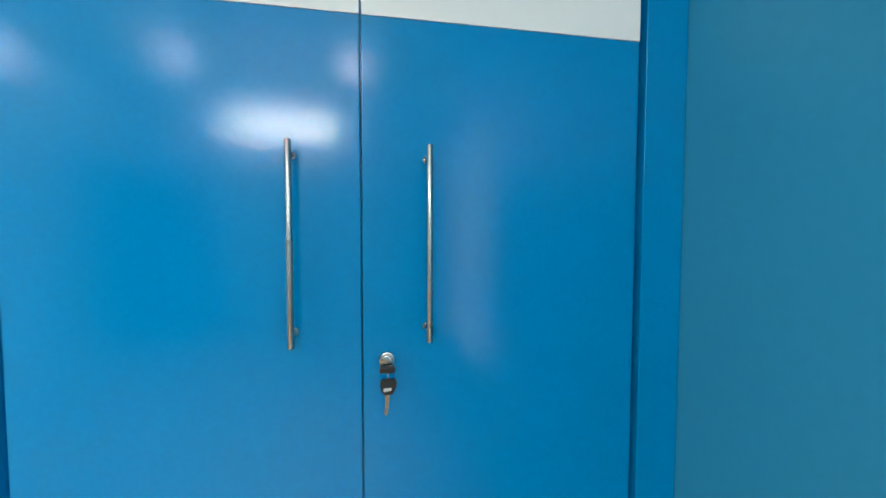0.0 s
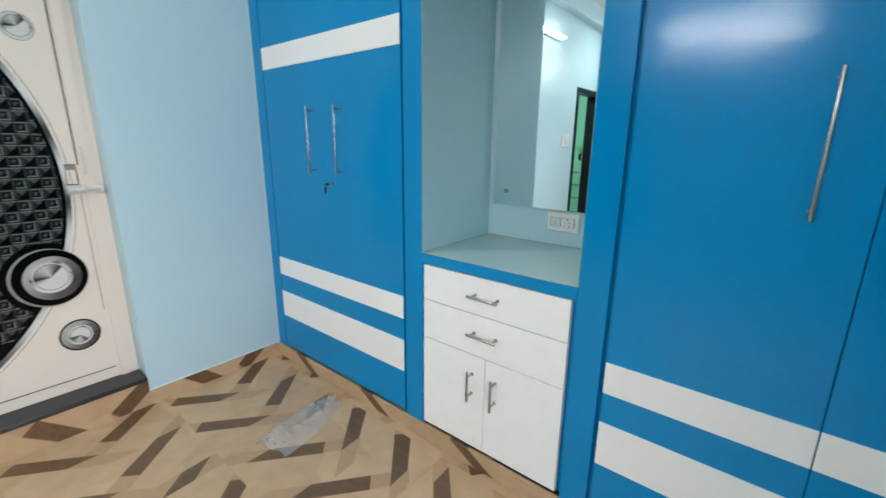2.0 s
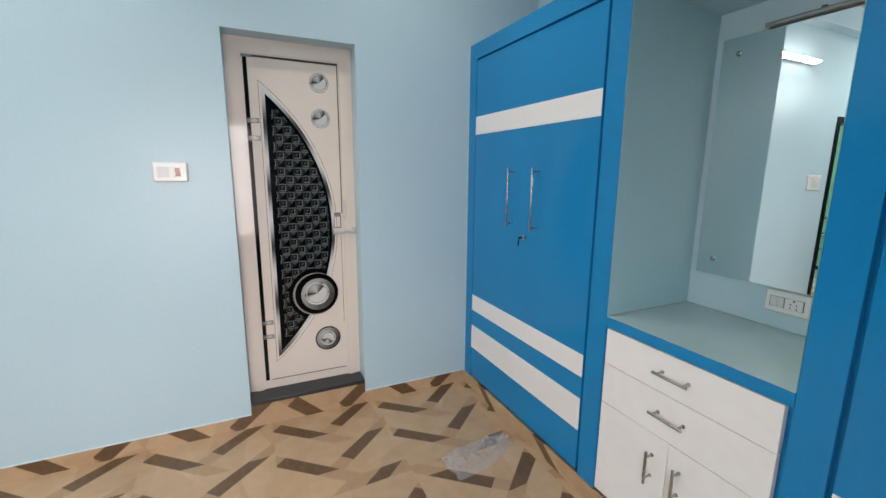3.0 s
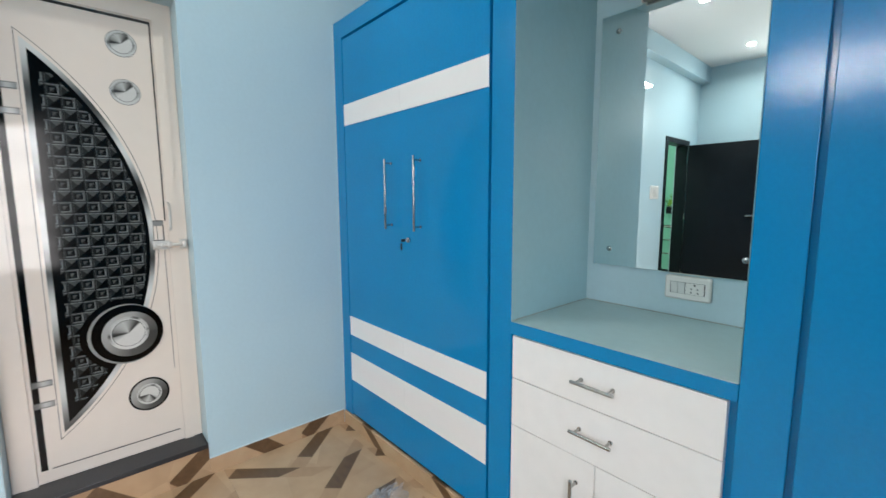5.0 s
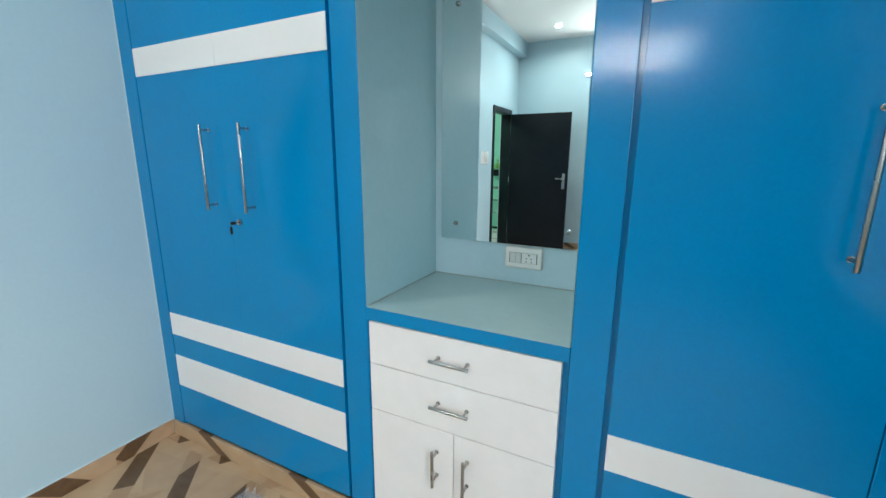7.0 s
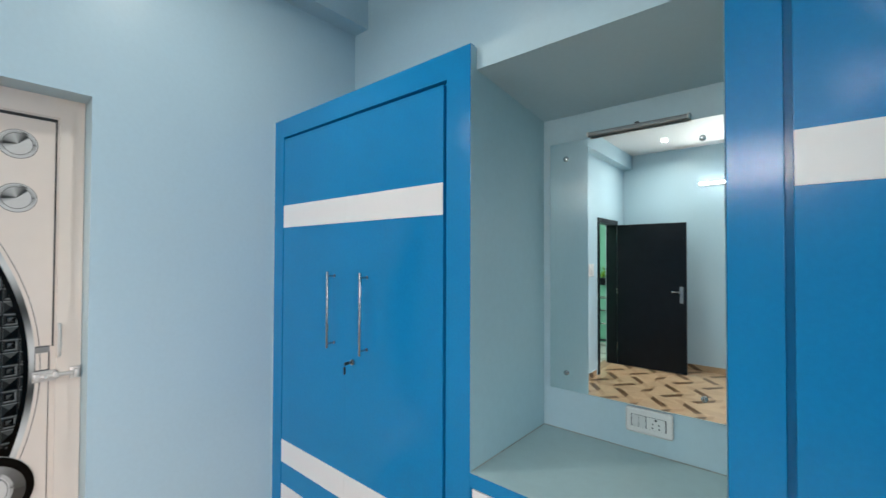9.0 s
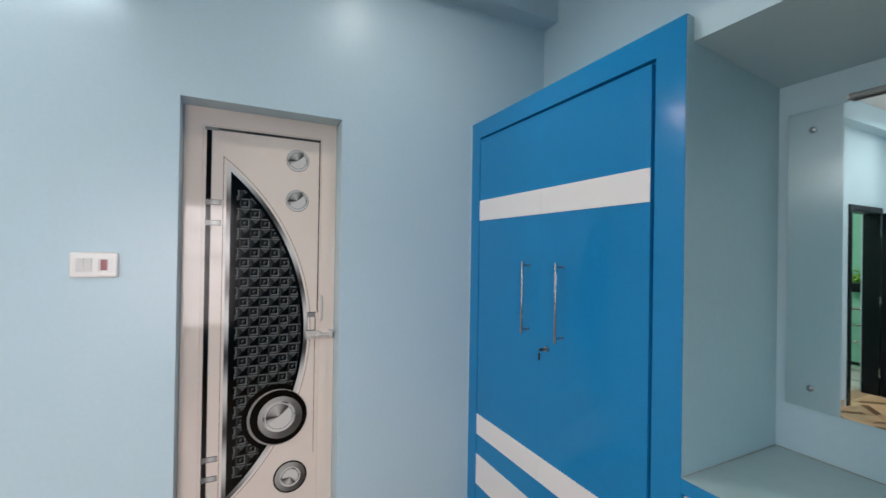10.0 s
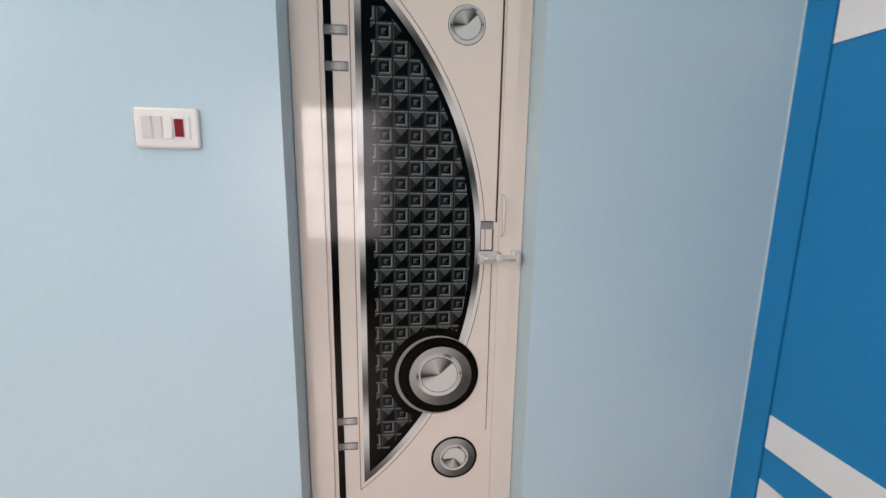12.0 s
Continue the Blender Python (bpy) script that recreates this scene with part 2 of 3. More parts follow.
def sheet(points, depth, to_world):
    """A flat plate with the outline points (u, v), depth thick towards its front, put in place by to_world(u, v, w)."""
    bm = bmesh.new()
    back = [bm.verts.new(to_world(u, v, 0)) for u, v in points]
    front = [bm.verts.new(to_world(u, v, depth)) for u, v in points]
    bm.faces.new(front)
    bm.faces.new(back[::-1])
    k = len(points)
    for i in range(k):
        bm.faces.new((back[i], back[(i + 1) % k], front[(i + 1) % k], front[i]))
    bmesh.ops.recalc_face_normals(bm, faces=bm.faces)
    return bm


def link(name, bm, mat, smooth=True):
    me = bpy.data.meshes.new(name)
    bm.to_mesh(me)
    bm.free()
    for m in (mat if isinstance(mat, (list, tuple)) else (mat,)):
        me.materials.append(m)
    if smooth:
        me.set_sharp_from_angle(angle=radians(35))
        for p in me.polygons:
            p.use_smooth = p.area < 1.5e-3
    return new(name, me)


def part(name, bm, mat, parent, label=""):
    ob = link(name, bm, mat)
    ob.parent = parent
    ob.matrix_parent_inverse = parent.matrix_world.inverted()
    if label:
        ob["label"] = label
    return ob


def thing(name, at, label, category, group="", kind=""):
    ob = new(name)
    ob.empty_display_size = 0.1
    ob.matrix_world = Matrix.Translation(at)
    return tagged(ob, label, category, group, kind)


def setting(name, bm, mat, label="", category=""):
    return tagged(link(name, bm, mat), label, category, kind="structure")


def face_with_holes(u0, u1, v0, v1, holes, w0, w1, to_world):
    """A wall slab in the (u, v) plane with rectangular holes, from depth w0 to w1."""
    us = sorted({u0, u1, *[h[0] for h in holes], *[h[1] for h in holes]})
    vs = sorted({v0, v1, *[h[2] for h in holes], *[h[3] for h in holes]})
    bm = bmesh.new()
    solid = {}
    for i in range(len(us) - 1):
        for j in range(len(vs) - 1):
            cu, cv = (us[i] + us[i + 1]) / 2, (vs[j] + vs[j + 1]) / 2
            solid[i, j] = not any(h[0] < cu < h[1] and h[2] < cv < h[3] for h in holes)
    verts = {}

    def vert(i, j, k):
        if (i, j, k) not in verts:
            verts[i, j, k] = bm.verts.new(to_world(us[i], vs[j], (w0, w1)[k]))
        return verts[i, j, k]

    for (i, j), full in solid.items():
        if not full:
            continue
        for k in (0, 1):
            bm.faces.new([vert(i, j, k), vert(i + 1, j, k), vert(i + 1, j + 1, k), vert(i, j + 1, k)])
        for di, dj, a, c in ((-1, 0, (0, 0), (0, 1)), (1, 0, (1, 0), (1, 1)), (0, -1, (0, 0), (1, 0)), (0, 1, (0, 1), (1, 1))):
            if not solid.get((i + di, j + dj), False):
                bm.faces.new([vert(i + a[0], j + a[1], 0), vert(i + c[0], j + c[1], 0), vert(i + c[0], j + c[1], 1), vert(i + a[0], j + a[1], 1)])
    bmesh.ops.recalc_face_normals(bm, faces=bm.faces)
    return bm


# ---- setting ----
DOOR_Y0, DOOR_Y1, DOOR_TOP, SILL = -1.323, -0.688, 2.058, 0.13
ENTRY_Y0, ENTRY_Y1, ENTRY_TOP = -4.12, -3.36, 1.99
WIN = (-2.25, -1.16, 0.58, 1.96)
GROUT = material("tan_tile_grout", (0.33, 0.23, 0.15), 0.7, vary=0.15, grain=90, bump=0.1)
floor = setting("floor", box(-0.2, ROOM_X + 0.2, ROOM_Y - 0.15, BACK_Y + 0.15, -0.1, -0.0012), GROUT, "glazed tile floor with brown bars on beige and tan", "floor")
setting("ceiling", box(-0.15, ROOM_X + 0.15, ROOM_Y - 0.15, BACK_Y + 0.15, CEIL, CEIL + 0.12), CEILING, "smooth white plastered ceiling", "ceiling")
setting("wall_west", face_with_holes(ROOM_Y - 0.15, BACK_Y + 0.15, 0.0, CEIL, [(DOOR_Y0, DOOR_Y1, SILL, DOOR_TOP), (ENTRY_Y0, ENTRY_Y1, -0.001, ENTRY_TOP)], -0.16, 0.0, lambda u, v, w: (w, u, v)), WALL, "pale blue painted wall with two doorways", "wall")
setting("wall_east", face_with_holes(ROOM_Y - 0.15, BACK_Y + 0.15, 0.0, CEIL, [WIN], ROOM_X + 0.16, ROOM_X, lambda u, v, w: (w, u, v)), TEAL, "teal blue painted wall with a window", "wall")
setting("wall_south", box(0, ROOM_X, ROOM_Y - 0.15, ROOM_Y, 0, CEIL), WALL, "pale blue painted wall", "wall")
setting("wall_north", box(0, ROOM_X, BACK_Y, BACK_Y + 0.15, 0, CEIL), WALL, "pale blue painted wall behind the wardrobes", "wall")
setting("beam_west", box(0, 0.115, ROOM_Y, BACK_Y, 2.752, CEIL), WALL, "pale blue ceiling beam along the wall", "beam")
setting("baseboard_west", joined(box(0, 0.008, DOOR_Y1, -0.0105, 0, 0.075, 0.001), box(0, 0.008, ENTRY_Y1 + 0.06, DOOR_Y0, 0, 0.075, 0.001)), SKIRT_Y, "patterned tile skirting", "skirting")
setting("doorstep", box(-0.002, 0.006, DOOR_Y0, DOOR_Y1, 0, SILL - 0.001, 0.001), SKIRT_Y, "patterned tile riser under the bathroom door", "step")
setting("baseboard_north", box(0.009, ROOM_X - 0.009, -0.010, 0.006, 0, 0.072, 0.0015), SKIRT_X, "patterned tile skirting under the wardrobes", "skirting")
setting("baseboard_south", box(0.009, ROOM_X - 0.009, ROOM_Y, ROOM_Y + 0.008, 0, 0.075, 0.001), SKIRT_X, "patterned tile skirting", "skirting")
setting("baseboard_east", box(ROOM_X - 0.008, ROOM_X, ROOM_Y + 0.009, -0.006, 0, 0.075, 0.001), SKIRT_Y, "patterned tile skirting", "skirting")
CAULK = material("pale_blue_white_caulk", (0.56, 0.67, 0.71), 0.5, vary=0.12, grain=60, bump=0.2, coarse=9)
setting("trim_skirting", joined(box(0, 0.0065, DOOR_Y1 + 0.002, -0.0045, 0.0752, 0.080, 0.0012), box(0, 0.0065, ENTRY_Y1 + 0.06, DOOR_Y0 - 0.002, 0.0752, 0.080, 0.0012)), CAULK, "pale caulk line over the tile skirting", "caulk")
setting("trim_corner", box(0.0002, 0.0045, -0.0035, 0.0004, 0.0725, 2.13, 0.0012), CAULK, "pale caulk line between wall and wardrobe", "caulk")
# stair hall behind the open door
setting("wall_hall", joined(box(-2.35, -2.2, -5.6, -1.9, -0.1, CEIL), box(-2.2, -0.16, -5.6, -5.45, -0.1, CEIL), box(-2.2, -0.16, -2.05, -1.9, -0.1, CEIL)), GREEN, "green painted stair hall walls", "wall")
setting("floor_hall", box(-2.35, -0.2, -5.6, -1.9, -0.1, -0.004), HALLFLOOR, "pale tiled stair hall floor", "floor")
setting("ceiling_hall", box(-2.35, -0.15, -5.6, -1.9, CEIL, CEIL + 0.12), CEILING, "white stair hall ceiling", "ceiling")


# ---- wardrobes ----
DOOR_FRONT = 0.002


def bar_handle(vertical, at, length, parent, reach=0.036, r=0.0050, inset=0.018):
    x, y, z = at
    d = Vector((0, 0, 1)) if vertical else Vector((1, 0, 0))
    c = Vector((x, y - reach, z))
    a, b = c - d * length / 2, c + d * length / 2
    pieces = [rod(a, b, r, 16, 0.0012)]
    for e, s in ((a, 1), (b, -1)):
        f = e + d * inset * s
        pieces.append(rod(f, f + Vector((0, reach + 0.001, 0)), r * 0.8, 12))
        pieces.append(rod(f + Vector((0, reach - 0.004, 0)), f + Vector((0, reach + 0.001, 0)), r * 1.25, 12))
    return part("handle", joined(*pieces), STEEL, parent, "brushed steel bar handle")


def stripe(door, x0, x1, z0, z1):
    part("stripe", box(x0, x1, DOOR_FRONT - 0.0025, DOOR_FRONT + 0.002, z0, z1, 0.0006, 1), WHITE, door, "white painted stripe")


def wardrobe(x0, x1, door0, door1, seam, gap, left_gap, label, keys):
    w = thing("wardrobe", (x0, 0, 0.073), label, "wardrobe", "built-in wardrobes")
    part("carcass", box(x0 + (0.002 if x0 < 1 else 0.0175), x1 - 0.0175, 0.022, BACK_Y - 0.001, 0.073, 2.131), BLUE, w)
    bm = face_with_holes(x0 + 0.001, x1, 0.073, 2.132, [(door0 - left_gap, door1 + 0.014, 0.072, 2.046)], 0.0215, 0.0, lambda u, v, w: (u, w, v))
    sharp = [e for e in bm.edges if len(e.link_faces) == 2 and e.calc_face_angle() > 0.5]
    bmesh.ops.bevel(bm, geom=sharp, offset=0.0012, segments=2, affect='EDGES', profile=0.5)
    part("face_frame", bm, BLUE, w, "continuous blue enamelled face frame")
    for a, b, hx in ((door0, seam - gap, seam - 0.103), (seam + gap, door1, seam + 0.103)):
        d = part("door", box(a, b, DOOR_FRONT, 0.0205, 0.083, 2.034, 0.0 if x0 < 1 else 0.0015), BLUE, w, "blue enamelled wardrobe door with white stripes")
        for z0, z1 in ((0.278, 0.43), (0.531, 0.633), (1.619, 1.722)):
            stripe(d, a + 0.0005, b + (0.0001 if x0 < 1 and b < seam else -0.0005), z0, z1)
        bar_handle(True, (hx + (0.03 if x0 < 1 else 0.0), DOOR_FRONT, 1.272 if x0 < 1 else 1.266), 0.305, d)
        if a > door0:
            keys(d)
    return w


def keys_left(door):
    x, z = 0.622, 1.078
    lock = part("lock", joined(rod((x, 0.002, z), (x, -0.007, z), 0.0115, 20, 0.001), rod((x, -0.006, z), (x, -0.010, z), 0.008, 16)), CHROME, door, "round chrome cylinder lock")
    part("key", box(x - 0.0012, x + 0.0012, -0.020, -0.009, z - 0.004, z + 0.004), STEEL, door)
    part("key_head", box(x - 0.002, x + 0.002, -0.040, -0.019, z - 0.006, z + 0.006, 0.0015), BLACK, door, "black plastic key head in the lock")
    part("spare_key", box(x - 0.004, x - 0.0005, -0.042, -0.033, z - 0.040, z - 0.012, 0.0015), BLACK, door, "black key hanging from the ring")


def keys_right(door):
    x, z = 2.447, 1.080
    part("lock", joined(rod((x, 0.002, z), (x, -0.008, z), 0.0125, 24, 0.0015), rod((x, -0.007, z), (x, -0.012, z), 0.009, 18, 0.001)), CHROME, door, "round chrome cylinder lock")
    part("key_head", box(x - 0.012, x + 0.012, -0.022, -0.012, z - 0.017, z - 0.006, 0.002), BLACK, door, "black plastic key head in the lock")
    ring = bmesh.new()
    k = 20
    for i in range(k):
        for j in range(6):
            a, b = 2 * math.pi * i / k, 2 * math.pi * j / 6
            rr = 0.0075 + 0.0008 * math.cos(b)
            ring.verts.new((x + 0.001 + 0.0008 * math.sin(b), -0.017 + rr * math.cos(a) * 0.4, z - 0.021 + rr * math.sin(a)))
    ring.verts.ensure_lookup_table()
    for i in range(k):
        for j in range(6):
            ring.faces.new([ring.verts[q] for q in (i * 6 + j, ((i + 1) % k) * 6 + j, ((i + 1) % k) * 6 + (j + 1) % 6, i * 6 + (j + 1) % 6)])
    part("key_ring", ring, CHROME, door)
    front = lambda u, v, w: (x + u, -0.014 - w, z + v)
    head = [(-0.009, -0.027), (0.011, -0.027), (0.0145, -0.031), (0.0135, -0.041), (0.008, -0.051), (-0.004, -0.052), (-0.010, -0.046), (-0.012, -0.034)]
    part("spare_key_head", sheet(head, 0.006, front), BLACK, door, "black plastic head of the hanging key")
    part("key_mark", sheet([(-0.006, -0.046), (0.006, -0.045), (0.006, -0.040), (-0.006, -0.041)], 0.0066, front), SWITCH_GREY, door)
    part("spare_key_blade", sheet([(-0.004, -0.050), (0.004, -0.050), (0.001, -0.083), (-0.002, -0.087), (-0.005, -0.083), (-0.0035, -0.066)], 0.002, front), STEEL, door)


wardrobe(0.0, 1.1822, 0.089, 1.074, 0.571, 0.00015, 0.006, "tall blue enamelled built-in wardrobe with white stripes, closed", keys_left)
wardrobe(1.8188, 2.989, 1.924, 2.892, 2.409, 0.0013, 0.014, "tall blue built-in wardrobe with white stripes beside the dressing niche", keys_right)

# ---- dressing niche ----
setting("niche_side_west", joined(box(1.166, 1.1835, 0.0217, BACK_Y, 0.846, 2.128), box(1.1824, 1.1835, 0.0016, 0.0217, 0.846, 2.128)), NICHE, "pale blue side of the dressing niche", "wall")
setting("niche_side_east", joined(box(1.8175, 1.835, 0.0217, BACK_Y, 0.846, 2.128), box(1.8175, 1.8186, 0.0016, 0.0217, 0.846, 2.128)), NICHE, "pale blue side of the dressing niche", "wall")
_bm = box(1.184, 1.817, 0.03, BACK_Y, 2.060, 2.130)
for _v in _bm.verts:
    if _v.co.z < 2.1 and _v.co.y > 0.2:
        _v.co.z = 2.010
setting("niche_soffit", _bm, WALL, "pale blue slab over the dressing niche", "soffit")
unit = thing("drawer_cabinet", (1.5, 0.2, 0.073), "white laminate drawer cabinet under the dressing shelf", "cabinet")
part("carcass", box(1.185, 1.816, 0.024, BACK_Y - 0.002, 0.073, 0.798), BLUE, unit, "blue painted carcass")
_front = [("drawer", 1.189, 1.800, 0.654, 0.798), ("drawer", 1.189, 1.800, 0.488, 0.651), ("door", 1.189, 1.4945, 0.083, 0.485), ("door", 1.4965, 1.800, 0.083, 0.485)]
for _i, (_n, _a, _b2, _c, _d) in enumerate(_front):
    _f = part(_n, box(_a, _b2, 0.003, 0.0235, _c, _d, 0.0015), LAMINATE, unit, "white laminate front")
    if _i < 2:
        bar_handle(False, (1.490, 0.003, (0.729, 0.578)[_i]), 0.127, _f, 0.034, 0.0052, 0.016)
    else:
        bar_handle(True, ((1.438, 1.542)[_i - 2], 0.003, 0.364), 0.127, _f, 0.034, 0.0052, 0.022)
shelf = thing("dressing_shelf", (1.5, 0.2, 0.80), "grey-green painted dressing shelf with a blue front edge", "shelf")
part("front_edge", box(1.1825, 1.8185, 0.0, 0.022, 0.803, 0.8435, 0.001), BLUE, shelf, "blue painted front edge")
part("top", joined(box(1.184, 1.817, 0.0225, BACK_Y - 0.0005, 0.80, 0.8440, 0.001), box(1.184, 1.817, 0.0012, BACK_Y - 0.0005, 0.8442, 0.8466, 0.0008)), SHELF, shelf, "grey-green painted shelf top")
SEALANT = material("dirty_sealant", (0.32, 0.33, 0.30), 0.6, vary=0.4, grain=70, bump=0.2, coarse=14)
for _a, _b2, _c, _d in ((1.1836, 1.1866, 0.006, BACK_Y - 0.003), (1.187, 1.8174, BACK_Y - 0.004, BACK_Y - 0.0006)):
    part("sealant_line", box(_a, _b2, _c, _d, 0.8463, 0.8492, 0.001), SEALANT, shelf, "grubby sealant line")

# stile edge beside the drawer fronts
part("side_edge", box(1.1825, 1.1850, 0.001, 0.0235, 0.073, 0.8025, 0.0006), BLUE, unit, "blue edge strip")

# mirror with four studs
mirror = thing("mirror", (1.495, 0.47, 1.0), "frameless rectangular wall mirror on four chrome studs", "mirror")
MX0, MX1, MZ0, MZ1, MY = 1.213, 1.770, 0.996, 1.912, 0.462
part("glass", box(MX0, MX1, MY, MY + 0.006, MZ0, MZ1, 0.003, 1), MIRROR, mirror, "silvered mirror glass")
part("backing", box(MX0 + 0.004, MX1 - 0.004, MY + 0.0065, BACK_Y - 0.0005, MZ0 + 0.004, MZ1 - 0.004), DARKGAP, mirror)
for _x in (1.279, 1.713):
    for _z in (1.061, 1.848):
        part("stud", joined(rod((_x, MY + 0.001, _z), (_x, MY - 0.004, _z), 0.0095, 20, 0.0012), rod((_x, MY - 0.003, _z), (_x, MY - 0.009, _z), 0.0065, 18, 0.002)), CHROME, mirror, "chrome stud")

light_bar = thing("mirror_lamp", (1.52, 0.47, 1.92), "slim grey mirror lamp over the mirror, switched off", "lamp")
_prof = [(0.0, 0.0), (0.010, -0.002), (0.024, -0.006), (0.034, -0.004), (0.036, 0.003), (0.031, 0.009), (0.018, 0.012), (0.0, 0.013)]
part("reflector", sheet(_prof, 0.306, lambda u, v, w: (1.37 + w, BACK_Y - 0.004 - u, 1.916 + v)), GREYMETAL, light_bar, "grey metal reflector")
for _x in (1.366, 1.676):
    part("end_cap", sheet([(u * 1.06, v * 1.15) for u, v in _prof], 0.005, lambda u, v, w: (_x + w, BACK_Y - 0.003 - u, 1.916 + v)), SWITCH_GREY, light_bar)
part("bracket", joined(box(1.518, 1.532, BACK_Y - 0.014, BACK_Y - 0.0005, 1.930, 1.938, 0.002), rod((1.525, BACK_Y - 0.014, 1.934), (1.525, BACK_Y - 0.018, 1.934), 0.003, 10)), BLACK, light_bar)


def switch_plate(name, to_world, width, height, label, modules, gap=SWITCH_GREY):
    """A plate with a raised rim; to_world(u, v, w): u across, v up from its centre, w out of the wall."""
    t = thing(name, to_world(0, 0, 0), label, "switch")
    a, b = width / 2, height / 2
    rim = [(-a, -b), (a, -b), (a, b), (-a, b)]
    bm = sheet(rim, 0.011, to_world)
    bmesh.ops.bevel(bm, geom=bm.edges[:], offset=0.008, segments=4, affect='EDGES', profile=0.5)
    part("plate", bm, SWITCH, t, "white plastic cover plate")
    a2, b2 = a - 0.018, b - 0.021
    part("inset", sheet([(-a2, -b2), (a2, -b2), (a2, b2), (-a2, b2)], 0.0118, to_world), gap, t)
    for kind, u0, u1 in modules:
        e = 0.0008
        p = [(u0 + e, -b2 + e), (u1 - e, -b2 + e), (u1 - e, b2 - e), (u0 + e, b2 - e)]
        if kind in ("rocker", "rocker_on"):
            bm = bmesh.new()
            low = [bm.verts.new(to_world(u, v, 0.010)) for u, v in p]
            low_end, high_end = (0.0128, 0.0165) if kind == "rocker" else (0.0175, 0.0130)
            top = [bm.verts.new(to_world(u, v, low_end if v < 0 else high_end)) for u, v in p]
            bm.faces.new(top)
            for i in range(4):
                bm.faces.new((low[i], low[(i + 1) % 4], top[(i + 1) % 4], top[i]))
            bmesh.ops.recalc_face_normals(bm, faces=bm.faces)
            part("rocker", bm, SWITCH_GREY if kind == "rocker" else SWITCH, t)
        elif kind == "blank":
            part("module", sheet(p, 0.0132, to_world), SWITCH, t)
        elif kind == "indicator":
            part("module", sheet(p, 0.0128, to_world), SWITCH, t)
            q = [(u0 + 0.003, -b2 + 0.005), (u1 - 0.003, -b2 + 0.005), (u1 - 0.003, b2 - 0.005), (u0 + 0.003, b2 - 0.005)]
            part("indicator", sheet(q, 0.0145, to_world), RED, t, "dark red indicator window")
        elif kind == "socket":
            part("module", sheet(p, 0.0132, to_world), SWITCH, t)
            c = (u0 + u1) / 2
            for du, dv, r in ((0, 0.013, 0.0034), (-0.009, 0.0, 0.0025), (0.009, 0.0, 0.0025), (-0.010, -0.0125, 0.0025), (0.010, -0.0125, 0.0025)):
                disc = [(c + du + r * math.cos(i * math.pi / 6), dv + r * math.sin(i * math.pi / 6)) for i in range(12)]
                part("pin_hole", sheet(disc, 0.0136, to_world), BLACK, t)
    return t


switch_plate("socket_plate", lambda u, v, w: (1.556 + u, BACK_Y - w, 0.949 + v), 0.142, 0.081, "white switch and socket plate under the mirror", [("rocker", -0.051, -0.029), ("rocker", -0.029, -0.007), ("socket", -0.006, 0.051)], DARKGAP)
switch_plate("switch_plate", lambda u, v, w: (w, -1.577 + u, 1.391 + v), 0.141, 0.092, "white switch plate with a red indicator", [("rocker", -0.050, -0.028), ("rocker", -0.028, -0.006), ("rocker_on", -0.0045, 0.0155), ("indicator", 0.0165, 0.042), ("blank", 0.042, 0.0525)])
switch_plate("entry_switch_plate", lambda u, v, w: (w, -3.10 + u, 1.32 + v), 0.235, 0.155, "wide white switch board beside the entry door", [("rocker", -0.092, -0.048), ("rocker", -0.046, -0.002), ("rocker", 0.002, 0.046), ("rocker", 0.048, 0.092)])

# ---- bathroom door ----
BX = -0.112                    # face of the leaf
bath = tagged(new("door_1"), "closed cream bathroom door with a black crescent and silver discs", "door", kind="structure")
bath.matrix_world = Matrix.Translation((-0.1, -1.0, SILL))
on_leaf = lambda u, v, w: (BX + w, u, v)
part("threshold", box(-0.15, 0.012, DOOR_Y0 + 0.001, DOOR_Y1 - 0.001, SILL, SILL + 0.022, 0.003), GRANITE, bath, "black granite threshold")
_frame_bm = face_with_holes(DOOR_Y0 + 0.002, DOOR_Y1 - 0.002, 0.1525, DOOR_TOP - 0.001, [(-1.252, -0.757, 0.1524, 1.985)], -0.15, -0.109, lambda u, v, w: (w, u, v))
part("door_frame", _frame_bm, CREAM, bath, "cream moulded door frame")
part("stop", face_with_holes(-1.288, -0.724, 0.153, 2.024, [(-1.249, -0.760, 0.152, 1.982)], -0.1095, -0.104, lambda u, v, w: (w, u, v)), CREAM, bath)
leaf = part("leaf", box(BX - 0.03, BX, -1.2505, -0.7585, 0.154, 1.9835), CREAM, bath, "cream printed door leaf")
PRINT_GREY = material("printed_silver", (0.36, 0.355, 0.34), 0.12, vary=0.1, grain=90, bump=0.0, coarse=9)
# printed sheen: the silver runs from near white to dark along its length
_n, _l = PRINT_GREY.node_tree.nodes, PRINT_GREY.node_tree.links
_sheen, _ramp, _tc = _n.new("ShaderNodeTexWave"), _n.new("ShaderNodeMapRange"), _n.new("ShaderNodeTexCoord")
_sheen.wave_type, _sheen.bands_direction = 'BANDS', 'Z'
_sheen.inputs["Scale"].default_value, _sheen.inputs["Distortion"].default_value = 0.95, 2.2
_sheen.inputs["Detail Scale"].default_value = 1.4
_ramp.inputs["To Min"].default_value, _ramp.inputs["To Max"].default_value = 0.16, 1.75
_l.new(_tc.outputs["Object"], _sheen.inputs["Vector"])
_l.new(_sheen.outputs["Fac"], _ramp.inputs["Value"])
_l.new(_ramp.outputs[0], next(k for k in _n if k.type == 'HUE_SAT').inputs["Value"])
PRINT_DARK = material("printed_black_and_gap", (0.002, 0.002, 0.002), 0.09, vary=0.1, bump=0.0, spec=0.13)
